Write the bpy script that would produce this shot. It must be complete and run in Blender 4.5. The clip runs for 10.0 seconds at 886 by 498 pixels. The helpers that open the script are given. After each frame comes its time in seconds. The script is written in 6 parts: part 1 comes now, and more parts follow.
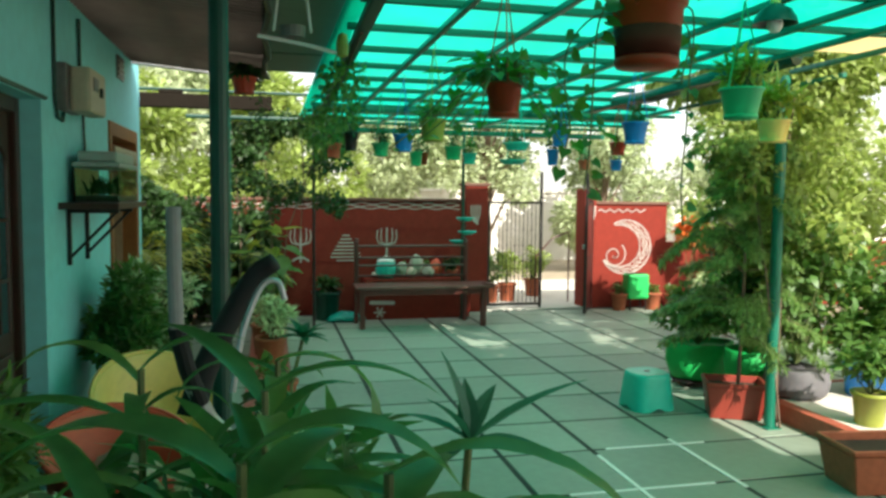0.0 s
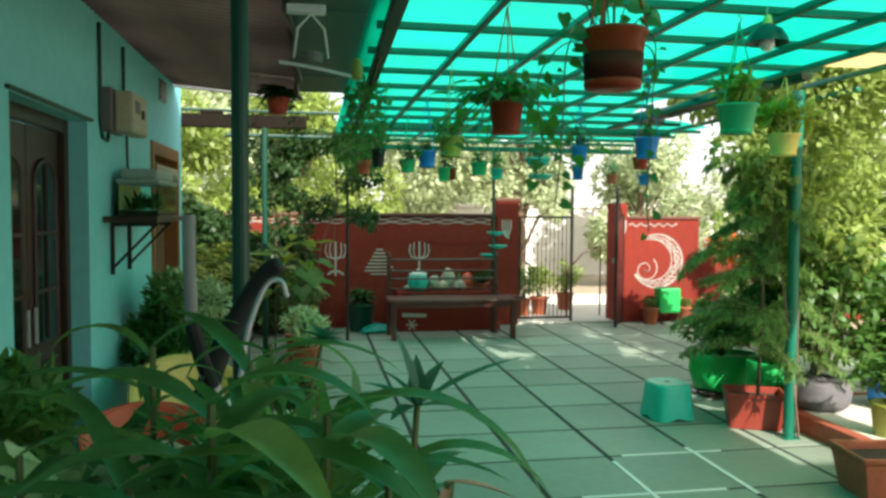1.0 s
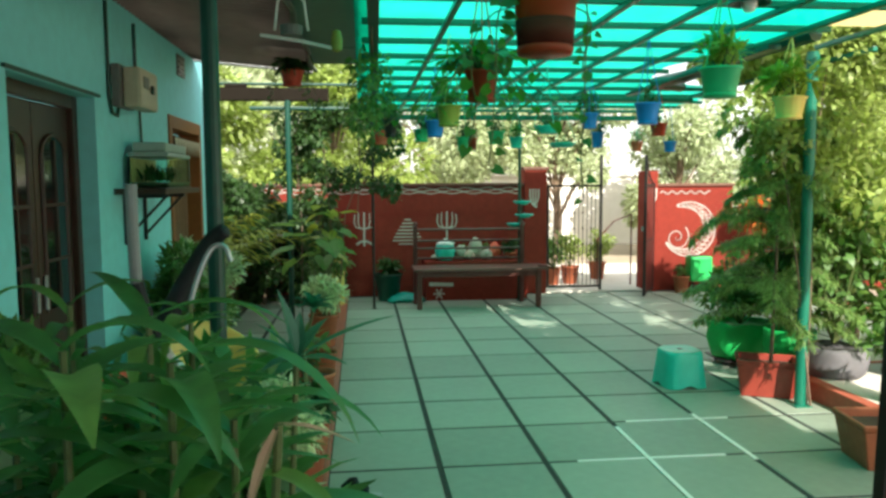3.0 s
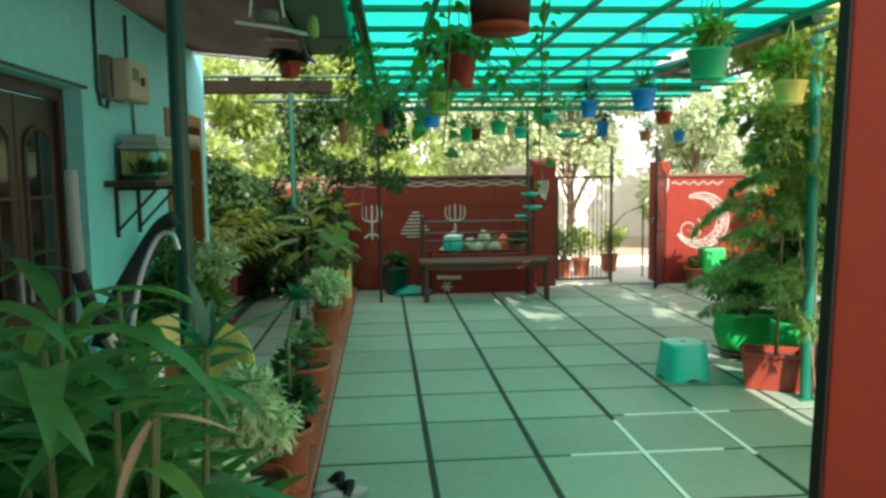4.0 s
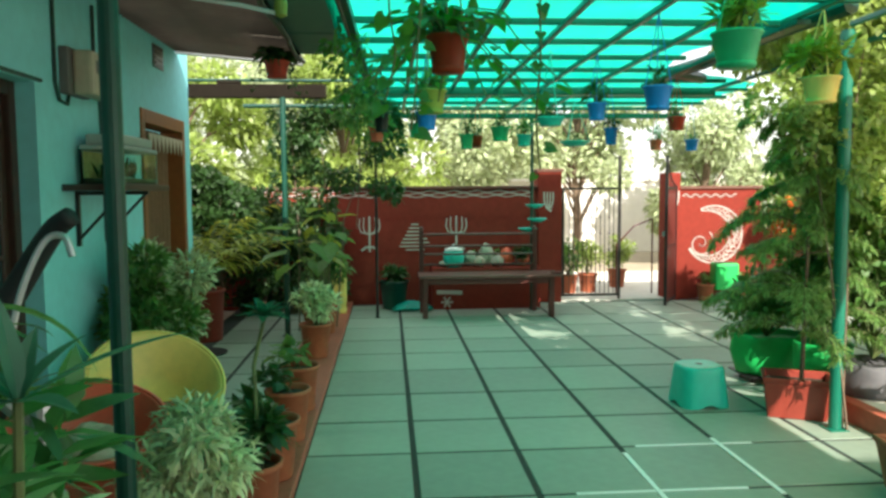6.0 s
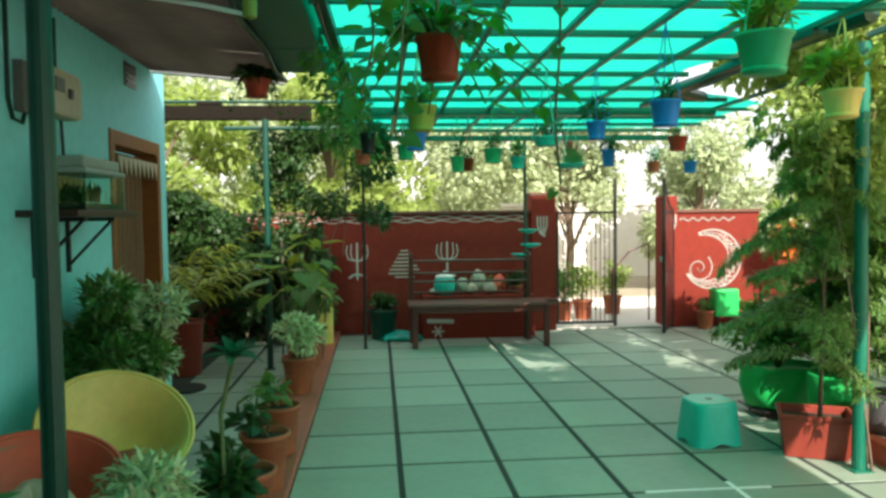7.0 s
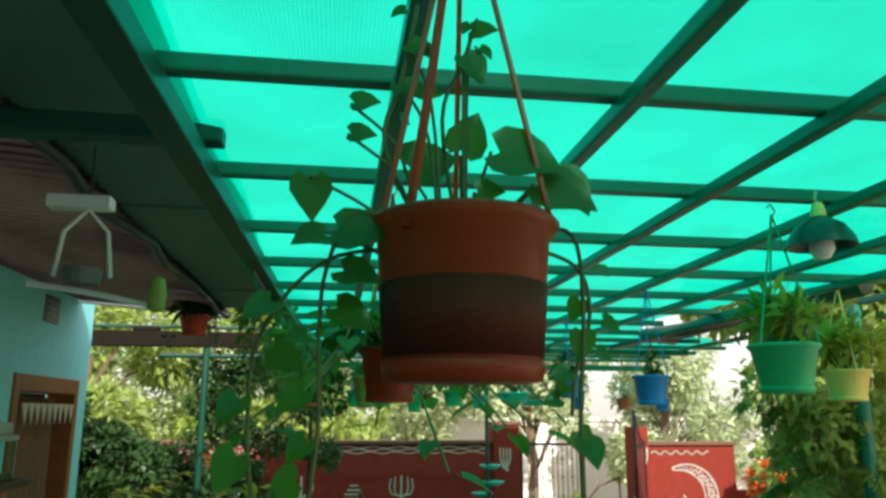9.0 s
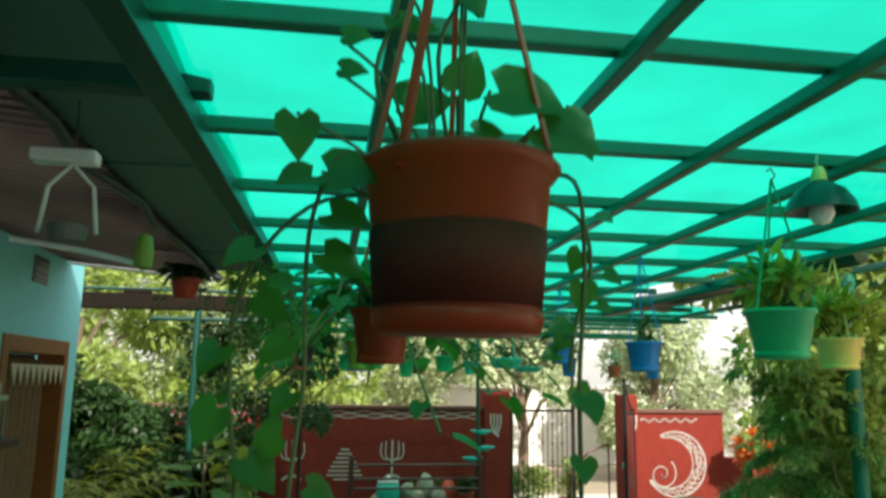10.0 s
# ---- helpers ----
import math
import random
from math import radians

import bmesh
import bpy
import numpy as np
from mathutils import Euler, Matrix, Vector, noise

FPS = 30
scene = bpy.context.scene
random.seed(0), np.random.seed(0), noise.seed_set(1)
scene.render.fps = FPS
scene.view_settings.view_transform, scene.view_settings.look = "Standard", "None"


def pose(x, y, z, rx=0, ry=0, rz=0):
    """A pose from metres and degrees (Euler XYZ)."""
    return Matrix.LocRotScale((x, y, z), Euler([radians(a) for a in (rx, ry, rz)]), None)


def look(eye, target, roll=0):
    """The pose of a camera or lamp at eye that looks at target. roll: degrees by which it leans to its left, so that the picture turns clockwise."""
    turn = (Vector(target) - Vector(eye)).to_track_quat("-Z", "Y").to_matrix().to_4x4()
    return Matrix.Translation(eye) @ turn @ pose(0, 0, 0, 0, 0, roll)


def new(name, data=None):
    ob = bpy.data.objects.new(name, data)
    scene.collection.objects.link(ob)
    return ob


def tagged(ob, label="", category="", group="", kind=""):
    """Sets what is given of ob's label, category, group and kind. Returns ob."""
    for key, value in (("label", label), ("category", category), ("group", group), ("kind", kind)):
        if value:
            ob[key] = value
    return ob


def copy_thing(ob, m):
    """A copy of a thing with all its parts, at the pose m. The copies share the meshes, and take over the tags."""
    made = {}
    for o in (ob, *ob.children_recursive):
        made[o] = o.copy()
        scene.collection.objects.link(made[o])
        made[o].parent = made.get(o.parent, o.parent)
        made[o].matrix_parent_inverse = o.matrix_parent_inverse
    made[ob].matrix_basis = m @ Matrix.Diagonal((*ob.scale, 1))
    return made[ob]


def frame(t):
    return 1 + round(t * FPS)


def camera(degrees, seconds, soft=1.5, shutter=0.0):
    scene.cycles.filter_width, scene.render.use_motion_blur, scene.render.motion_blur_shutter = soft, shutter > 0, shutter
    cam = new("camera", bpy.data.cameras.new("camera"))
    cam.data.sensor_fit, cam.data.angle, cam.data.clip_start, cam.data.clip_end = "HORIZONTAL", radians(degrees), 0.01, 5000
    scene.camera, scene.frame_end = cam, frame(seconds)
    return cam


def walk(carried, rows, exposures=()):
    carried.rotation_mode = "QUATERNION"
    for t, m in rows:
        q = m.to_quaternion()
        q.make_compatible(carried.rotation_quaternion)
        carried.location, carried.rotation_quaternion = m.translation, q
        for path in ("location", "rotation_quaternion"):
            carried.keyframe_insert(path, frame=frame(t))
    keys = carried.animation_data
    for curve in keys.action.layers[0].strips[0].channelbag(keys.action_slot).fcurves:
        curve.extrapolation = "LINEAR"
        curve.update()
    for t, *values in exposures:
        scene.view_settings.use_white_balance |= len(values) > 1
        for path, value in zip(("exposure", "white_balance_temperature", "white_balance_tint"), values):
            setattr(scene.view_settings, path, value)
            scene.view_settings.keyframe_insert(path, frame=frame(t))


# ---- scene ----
cam = camera(61.1, 10.0, soft=2.8, shutter=0.3)
PATH = [
    (0, (-0.794, 0.326, 1.603), (-0.341, 2.269, 1.461), 0.6),
    (0.5, (-0.703, 0.209, 1.602), (-0.37, 2.174, 1.429), 0.3),
    (1, (-0.698, 0.096, 1.587), (-0.354, 2.063, 1.487), 0.4),
    (1.5, (-0.683, 0.007, 1.58), (-0.381, 1.977, 1.414), 0.4),
    (2, (-0.663, -0.021, 1.578), (-0.39, 1.955, 1.43), -0.1),
    (2.2, (-0.638, -0.016, 1.583), (-0.383, 1.964, 1.45), -0.1),
    (3.3, (-0.367, -0.007, 1.566), (-0.155, 1.973, 1.378), -0.3),
    (3.5, (-0.359, 0.006, 1.557), (-0.092, 1.98, 1.382), -0.4),
    (4, (-0.235, 0.038, 1.55), (-0.076, 2.022, 1.357), -0.7),
    (4.5, (-0.173, 0.081, 1.542), (-0.071, 2.066, 1.32), -1.2),
    (5, (-0.201, 0.165, 1.52), (-0.029, 2.149, 1.332), -0.4),
    (5.5, (-0.198, 0.316, 1.507), (0.005, 2.291, 1.261), -0.4),
    (5.7, (-0.167, 0.373, 1.504), (-0.023, 2.357, 1.302), -0.3),
    (6.8, (-0.101, 0.724, 1.478), (0.051, 2.715, 1.364), -0.7),
    (7, (-0.107, 0.801, 1.49), (0.064, 2.791, 1.403), -0.7),
    (7.5, (-0.082, 0.998, 1.511), (0.1, 2.99, 1.538), -0.3),
    (7.7, (-0.063, 1.084, 1.552), (0.136, 3.069, 1.693), -0.4),
    (8, (-0.033, 1.189, 1.678), (0.151, 3.158, 1.982), -0.6),
    (8.2, (-0.024, 1.229, 1.723), (0.082, 3.204, 2.02), -0.3),
    (8.5, (-0.022, 1.264, 1.788), (0.175, 3.214, 2.19), -0.5),
    (9, (-0.045, 1.278, 1.88), (0.23, 3.212, 2.307), 0.2),
    (9.5, (-0.049, 1.267, 1.909), (0.267, 3.19, 2.357), 0.5),
    (10, (-0.04, 1.318, 1.868), (0.256, 3.266, 2.212), 0.8),
]
walk(cam, [(t, look(eye, target, roll)) for t, eye, target, roll in PATH],
     [(0, 0.84), (2.2, 0.88), (3.5, 1.04), (5.5, 1.02), (7.0, 0.88), (8.0, 0.54), (10, 0.48)])

# ---- sky, sun ----
world = bpy.data.worlds.new("world")
scene.world = world
world.use_nodes = True
wn = world.node_tree
sky = wn.nodes.new("ShaderNodeTexSky")
sky.sky_type, sky.sun_disc = "NISHITA", False
SUN_EL, SUN_AZ = 37.0, 164.0     # degrees; azimuth clockwise from +y, where the sun stands
sky.sun_elevation, sky.sun_rotation = radians(SUN_EL), radians(SUN_AZ)
sky.dust_density = 3.0
haze = wn.nodes.new("ShaderNodeMix")
haze.data_type = "RGBA"
haze.inputs["Factor"].default_value = 0.45
wn.links.new(sky.outputs[0], haze.inputs[6])
haze.inputs[7].default_value = (9.2, 8.9, 7.9, 1)
wn.links.new(haze.outputs[2], wn.nodes["Background"].inputs[0])
wn.nodes["Background"].inputs[1].default_value = 0.15
sun = new("sun", bpy.data.lights.new("sun", "SUN"))
sun.data.energy, sun.data.angle, sun.data.color = 5.0, radians(0.6), (1.0, 0.94, 0.82)
sun_from = Vector((math.sin(radians(SUN_AZ)) * math.cos(radians(SUN_EL)), math.cos(radians(SUN_AZ)) * math.cos(radians(SUN_EL)), math.sin(radians(SUN_EL))))
sun.matrix_world = look(sun_from * 30, (0, 0, 0))


# ---- materials ----
def tree_of(name):
    m = bpy.data.materials.new(name)
    m.use_nodes = True
    return m, m.node_tree, m.node_tree.nodes["Principled BSDF"]


def varied(nt, base, amount, scale, per="none", coarse=0.0):
    """Base colour with grain, coarse stains and a shift per piece or per island."""
    co = nt.nodes.new("ShaderNodeTexCoord")
    fine = nt.nodes.new("ShaderNodeTexNoise")
    fine.inputs["Scale"].default_value, fine.inputs["Detail"].default_value = scale, 6
    nt.links.new(co.outputs["Object"], fine.inputs["Vector"])
    big = nt.nodes.new("ShaderNodeTexNoise")
    big.inputs["Scale"].default_value, big.inputs["Detail"].default_value = max(scale / 14, 0.4), 4
    nt.links.new(co.outputs["Object"], big.inputs["Vector"])
    add = nt.nodes.new("ShaderNodeMath")
    add.operation = "ADD"
    nt.links.new(fine.outputs["Fac"], add.inputs[0])
    nt.links.new(big.outputs["Fac"], add.inputs[1])
    last = add.outputs[0]
    low, high = 0.55, 1.45
    if per != "none":
        src = nt.nodes.new("ShaderNodeObjectInfo" if per == "object" else "ShaderNodeNewGeometry")
        add2 = nt.nodes.new("ShaderNodeMath")
        add2.operation = "ADD"
        nt.links.new(last, add2.inputs[0])
        nt.links.new(src.outputs["Random" if per == "object" else "Random Per Island"], add2.inputs[1])
        last, low, high = add2.outputs[0], 0.75, 2.25
    rng = nt.nodes.new("ShaderNodeMapRange")
    rng.inputs["From Min"].default_value, rng.inputs["From Max"].default_value = low, high
    rng.inputs["To Min"].default_value, rng.inputs["To Max"].default_value = 1 - amount, 1 + amount
    nt.links.new(last, rng.inputs["Value"])
    hsv = nt.nodes.new("ShaderNodeHueSaturation")
    hsv.inputs["Color"].default_value = (*base, 1)
    nt.links.new(rng.outputs[0], hsv.inputs["Value"])
    return hsv.outputs[0], fine.outputs["Fac"]


def mat(name, base, rough=0.6, metal=0.0, amount=0.18, scale=40, bump=0.15, depth=0.004, per="none"):
    m, nt, bs = tree_of(name)
    col, fac = varied(nt, base, amount, scale, per)
    nt.links.new(col, bs.inputs["Base Color"])
    bs.inputs["Roughness"].default_value, bs.inputs["Metallic"].default_value = rough, metal
    if bump:
        b = nt.nodes.new("ShaderNodeBump")
        b.inputs["Strength"].default_value, b.inputs["Distance"].default_value = bump, depth
        nt.links.new(fac, b.inputs["Height"])
        nt.links.new(b.outputs[0], bs.inputs["Normal"])
    return m


def leafy(name, base, through_colour, share=0.45, amount=0.5, rough=0.45):
    """A leaf: diffuse and glossy above, with daylight shining through it."""
    m, nt, bs = tree_of(name)
    col, fac = varied(nt, base, amount, 25, "island")
    nt.links.new(col, bs.inputs["Base Color"])
    bs.inputs["Roughness"].default_value = rough
    tr = nt.nodes.new("ShaderNodeBsdfTranslucent")
    col2, _ = varied(nt, through_colour, amount, 25, "island")
    nt.links.new(col2, tr.inputs["Color"])
    mix = nt.nodes.new("ShaderNodeMixShader")
    mix.inputs[0].default_value = share
    nt.links.new(bs.outputs[0], mix.inputs[1])
    nt.links.new(tr.outputs[0], mix.inputs[2])
    nt.links.new(mix.outputs[0], nt.nodes["Material Output"].inputs["Surface"])
    return m


def net_material():
    """Woven green shade net: part of the light shines through, dyed by the threads."""
    m, nt, bs = tree_of("green_shade_net")
    col, fac = varied(nt, (0.006, 0.27, 0.20), 0.22, 6)
    nt.links.new(col, bs.inputs["Base Color"])
    bs.inputs["Roughness"].default_value = 0.5
    tr = nt.nodes.new("ShaderNodeBsdfTranslucent")
    col2, _ = varied(nt, (0.001, 0.50, 0.37), 0.30, 3)
    nt.links.new(col2, tr.inputs["Color"])
    gap = nt.nodes.new("ShaderNodeBsdfTransparent")
    gap.inputs["Color"].default_value = (0.35, 1.0, 0.75, 1)
    mix = nt.nodes.new("ShaderNodeMixShader")
    mix.inputs[0].default_value = 0.68
    nt.links.new(bs.outputs[0], mix.inputs[1])
    nt.links.new(tr.outputs[0], mix.inputs[2])
    co = nt.nodes.new("ShaderNodeTexCoord")
    wv = nt.nodes.new("ShaderNodeTexWave")
    wv.inputs["Scale"].default_value, wv.inputs["Distortion"].default_value = 45, 0.6
    nt.links.new(co.outputs["Object"], wv.inputs["Vector"])
    rng = nt.nodes.new("ShaderNodeMapRange")
    rng.inputs["To Min"].default_value, rng.inputs["To Max"].default_value = 0.02, 0.10
    nt.links.new(wv.outputs["Fac"], rng.inputs["Value"])
    mix2 = nt.nodes.new("ShaderNodeMixShader")
    nt.links.new(rng.outputs[0], mix2.inputs[0])
    nt.links.new(mix.outputs[0], mix2.inputs[1])
    nt.links.new(gap.outputs[0], mix2.inputs[2])
    nt.links.new(mix2.outputs[0], nt.nodes["Material Output"].inputs["Surface"])
    return m


def glass_material():
    m, nt, bs = tree_of("aquarium_glass")
    bs.inputs["Base Color"].default_value = (0.8, 0.95, 0.9, 1)
    bs.inputs["Roughness"].default_value = 0.03
    bs.inputs["Transmission Weight"].default_value = 1.0
    bs.inputs["IOR"].default_value = 1.1
    return m


M_NET = net_material()
M_GLASS = glass_material()
M_CREAMSHEET = leafy("cream_roof_sheet", (0.70, 0.64, 0.44), (0.85, 0.76, 0.50), 0.75, amount=0.1)
M_SLAB = mat("stone_slab", (0.275, 0.325, 0.262), 0.5, amount=0.22, scale=14, bump=0.12, per="object")
M_JOINT = mat("dark_joint", (0.035, 0.04, 0.035), 0.9, scale=60)
M_GROUT = mat("white_grout", (0.90, 0.89, 0.86), 0.6, amount=0.06, scale=50)
M_EARTH = mat("earth", (0.36, 0.30, 0.22), 0.95, amount=0.25, scale=3, bump=0.4, depth=0.02)
M_LANE = mat("pale_concrete", (0.62, 0.58, 0.52), 0.85, amount=0.15, scale=8, bump=0.2)
M_CYAN = mat("cyan_plaster", (0.27, 0.74, 0.77), 0.7, amount=0.10, scale=14, bump=0.1)
M_REDWALL = mat("red_plaster", (0.205, 0.026, 0.016), 0.75, amount=0.22, scale=16, bump=0.25)
M_REDPOST = mat("red_oxide_paint", (0.31, 0.034, 0.012), 0.45, amount=0.15, scale=20, bump=0.08)
M_KERB = mat("red_oxide_floor_paint", (0.42, 0.10, 0.06), 0.55, amount=0.25, scale=22, bump=0.15)
M_WHITE = mat("white_paint", (0.82, 0.80, 0.76), 0.6, amount=0.10, scale=60)
M_MURAL = mat("mural_paint", (0.50, 0.46, 0.42), 0.7, amount=0.25, scale=90, bump=0.1)
M_GREENPOLE = mat("green_enamel", (0.008, 0.15, 0.095), 0.35, amount=0.2, scale=30, bump=0.06)
M_DARKGREEN = mat("dark_green_enamel", (0.004, 0.052, 0.034), 0.4, amount=0.25, scale=30, bump=0.06)
M_BLACK = mat("black_enamel", (0.015, 0.013, 0.013), 0.4, amount=0.3, scale=40, bump=0.05)
M_BENCH = mat("worn_brown_bench_paint", (0.17, 0.065, 0.055), 0.42, amount=0.35, scale=22, bump=0.12)
M_STONE = mat("pale_river_stone", (0.42, 0.38, 0.30), 0.8, amount=0.35, scale=30, bump=0.4)
M_PANE = mat("dark_door_glass", (0.012, 0.014, 0.014), 0.08, amount=0.2, scale=6, bump=0.02)
M_RUST = mat("maroon_enamel", (0.10, 0.022, 0.018), 0.4, amount=0.25, scale=40, bump=0.08)
M_SHEET = mat("grey_roof_sheet", (0.15, 0.128, 0.105), 0.55, metal=0.2, amount=0.2, scale=12, bump=0.08)
M_SHEETGREEN = mat("pale_roof_sheet", (0.115, 0.172, 0.146), 0.45, amount=0.14, scale=10, bump=0.05)
M_BEAM = mat("weathered_timber", (0.014, 0.011, 0.008), 0.9, amount=0.3, scale=26, bump=0.3)
for m, k in ((M_BEAM, 0.08), (M_REDPOST, 0.25), (M_REDWALL, 0.2)):
    m.node_tree.nodes["Principled BSDF"].inputs["Specular IOR Level"].default_value = k
M_COPING = mat("weathered_coping", (0.15, 0.07, 0.05), 0.9, amount=0.35, scale=18, bump=0.3)
M_HOOD = mat("grey_hood_plastic", (0.34, 0.39, 0.35), 0.45, amount=0.15, scale=24, bump=0.05)
M_TANKBACK = mat("murky_tank_back", (0.52, 0.50, 0.20), 0.7, amount=0.45, scale=30, bump=0.1)
M_DOOR = mat("dark_door_wood", (0.055, 0.024, 0.016), 0.4, amount=0.35, scale=20, bump=0.15)
M_FRAMEWOOD = mat("orange_door_wood", (0.29, 0.10, 0.026), 0.5, amount=0.25, scale=22, bump=0.12)
M_CURTAIN = mat("brown_curtain", (0.20, 0.105, 0.055), 0.9, amount=0.25, scale=30, bump=0.2)
M_TERRA = mat("terracotta", (0.40, 0.11, 0.05), 0.7, amount=0.25, scale=26, bump=0.2)
M_PLANTER = mat("red_plastic_planter", (0.28, 0.04, 0.025), 0.45, amount=0.2, scale=24, bump=0.08)
M_SOIL = mat("soil", (0.05, 0.032, 0.02), 0.95, amount=0.4, scale=80, bump=0.6, depth=0.01)
M_GREENBAG = mat("green_grow_bag", (0.01, 0.42, 0.09), 0.55, amount=0.15, scale=20, bump=0.1)
M_GREYBAG = mat("grey_grow_bag", (0.12, 0.115, 0.125), 0.8, amount=0.15, scale=20, bump=0.2)
M_TEAL = mat("teal_plastic", (0.02, 0.56, 0.46), 0.35, amount=0.1, scale=20, bump=0.04)
M_BLUE = mat("blue_plastic", (0.012, 0.20, 0.62), 0.4, amount=0.12, scale=20, bump=0.04)
M_GREENPL = mat("green_plastic", (0.02, 0.42, 0.18), 0.4, amount=0.12, scale=20, bump=0.04)
M_YELLOW = mat("yellow_plastic", (0.86, 0.62, 0.17), 0.4, amount=0.12, scale=20, bump=0.04)
M_OLIVE = mat("olive_plastic", (0.30, 0.33, 0.05), 0.45, amount=0.15, scale=20, bump=0.04)
M_RED = mat("red_plastic", (0.62, 0.05, 0.025), 0.4, amount=0.12, scale=20, bump=0.04)
M_CORAL = mat("coral_plastic", (0.82, 0.13, 0.07), 0.45, amount=0.12, scale=20, bump=0.04)
M_GREYFOAM = mat("grey_foam", (0.26, 0.25, 0.25), 0.85, amount=0.12, scale=60, bump=0.15)
M_STEEL = mat("grey_steel", (0.45, 0.46, 0.47), 0.35, metal=0.7, amount=0.12, scale=40, bump=0.04)
M_RUBBER = mat("black_rubber", (0.008, 0.008, 0.009), 0.75, amount=0.3, scale=40, bump=0.08)
M_CREAM = mat("cream_plastic", (0.50, 0.42, 0.30), 0.5, amount=0.18, scale=24, bump=0.06)
M_GREYBOX = mat("grey_meter_box", (0.16, 0.15, 0.14), 0.5, amount=0.2, scale=30, bump=0.05)
M_BARK = mat("bark", (0.16, 0.11, 0.075), 0.9, amount=0.35, scale=30, bump=0.6, depth=0.01)
M_STEM = mat("green_stem", (0.10, 0.13, 0.04), 0.6, amount=0.25, scale=60, bump=0.1)
M_WATER = mat("tank_gravel", (0.08, 0.10, 0.05), 0.8, amount=0.5, scale=70, bump=0.4)
M_BULB = mat("bulb_glass", (0.85, 0.85, 0.80), 0.2, amount=0.03, scale=20, bump=0)
L_TREE = leafy("tree_leaf", (0.26, 0.34, 0.09), (0.48, 0.60, 0.15), 0.45)
# On far trees this paleness stands in for sun glare and haze.
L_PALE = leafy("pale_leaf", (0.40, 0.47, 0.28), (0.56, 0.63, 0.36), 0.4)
L_DARK = leafy("dark_leaf", (0.036, 0.085, 0.022), (0.085, 0.19, 0.04), 0.35)
L_MID = leafy("mid_leaf", (0.085, 0.19, 0.045), (0.26, 0.44, 0.09), 0.4)
L_VARI = leafy("variegated_leaf", (0.60, 0.68, 0.40), (0.60, 0.70, 0.36), 0.3, amount=0.45)
L_PALM = leafy("palm_leaf", (0.25, 0.31, 0.035), (0.50, 0.54, 0.07), 0.42)
L_CANE = leafy("cane_leaf", (0.055, 0.18, 0.052), (0.15, 0.44, 0.10), 0.42, amount=0.55, rough=0.35)
# Lighter copy of cane_leaf: yellowish tone, with highlights put into its colour.
L_CANE_PALE = leafy("highlit_cane_leaf", (0.12, 0.25, 0.06), (0.26, 0.55, 0.12), 0.45, amount=0.5, rough=0.35)
L_AGAVE = leafy("blue_green_leaf", (0.03, 0.13, 0.075), (0.07, 0.32, 0.16), 0.35, amount=0.4)
L_POTHOS = leafy("pothos_leaf", (0.045, 0.13, 0.022), (0.11, 0.34, 0.03), 0.42, amount=0.35, rough=0.3)
M_BROWNPOT = leafy("brown_plastic", (0.40, 0.055, 0.022), (1.0, 0.29, 0.07), 0.5, amount=0.12, rough=0.3)
L_PINE = leafy("pine_leaf", (0.16, 0.28, 0.09), (0.42, 0.58, 0.18), 0.5)
# Darker brown for the shade of soil behind the pot's translucent plastic.
M_SOIL_SHADE = mat("soil_shaded_brown_plastic", (0.085, 0.020, 0.012), 0.7, amount=0.35, scale=12, bump=0.04)
M_SOIL_SHADE.node_tree.nodes["Principled BSDF"].inputs["Specular IOR Level"].default_value = 0.12
L_DRY = leafy("dry_leaf", (0.50, 0.30, 0.20), (0.5, 0.3, 0.2), 0.2, amount=0.2)
L_ORANGE = leafy("orange_leaf", (0.75, 0.20, 0.04), (0.8, 0.3, 0.05), 0.3, amount=0.25)


# ---- building helpers ----
def thing(name, at, label, category, group="", kind=""):
    ob = new(name)
    ob.empty_display_size = 0.05
    ob.matrix_basis = at if isinstance(at, Matrix) else Matrix.Translation(at)
    return tagged(ob, label, category, group, kind)


def part(name, bm, material, parent=None, label="", smooth=False):
    me = bpy.data.meshes.new(name)
    if smooth:
        for f in bm.faces:
            f.smooth = True
    bm.to_mesh(me)
    bm.free()
    me.materials.append(material)
    ob = new(name, me)
    if parent is not None:
        ob.parent = parent
    return tagged(ob, label)


def box(bm, lo, hi, bevel=0.0):
    lo, hi = Vector(lo), Vector(hi)
    got = bmesh.ops.create_cube(bm, size=1, matrix=Matrix.LocRotScale((lo + hi) / 2, None, hi - lo))
    if bevel:
        edges = list({e for v in got["verts"] for e in v.link_edges})
        bmesh.ops.bevel(bm, geom=edges, offset=bevel, segments=2, affect="EDGES", profile=0.6)
    return bm


def boxes(*pairs, bevel=0.0):
    bm = bmesh.new()
    for lo, hi in pairs:
        box(bm, lo, hi, bevel)
    return bm


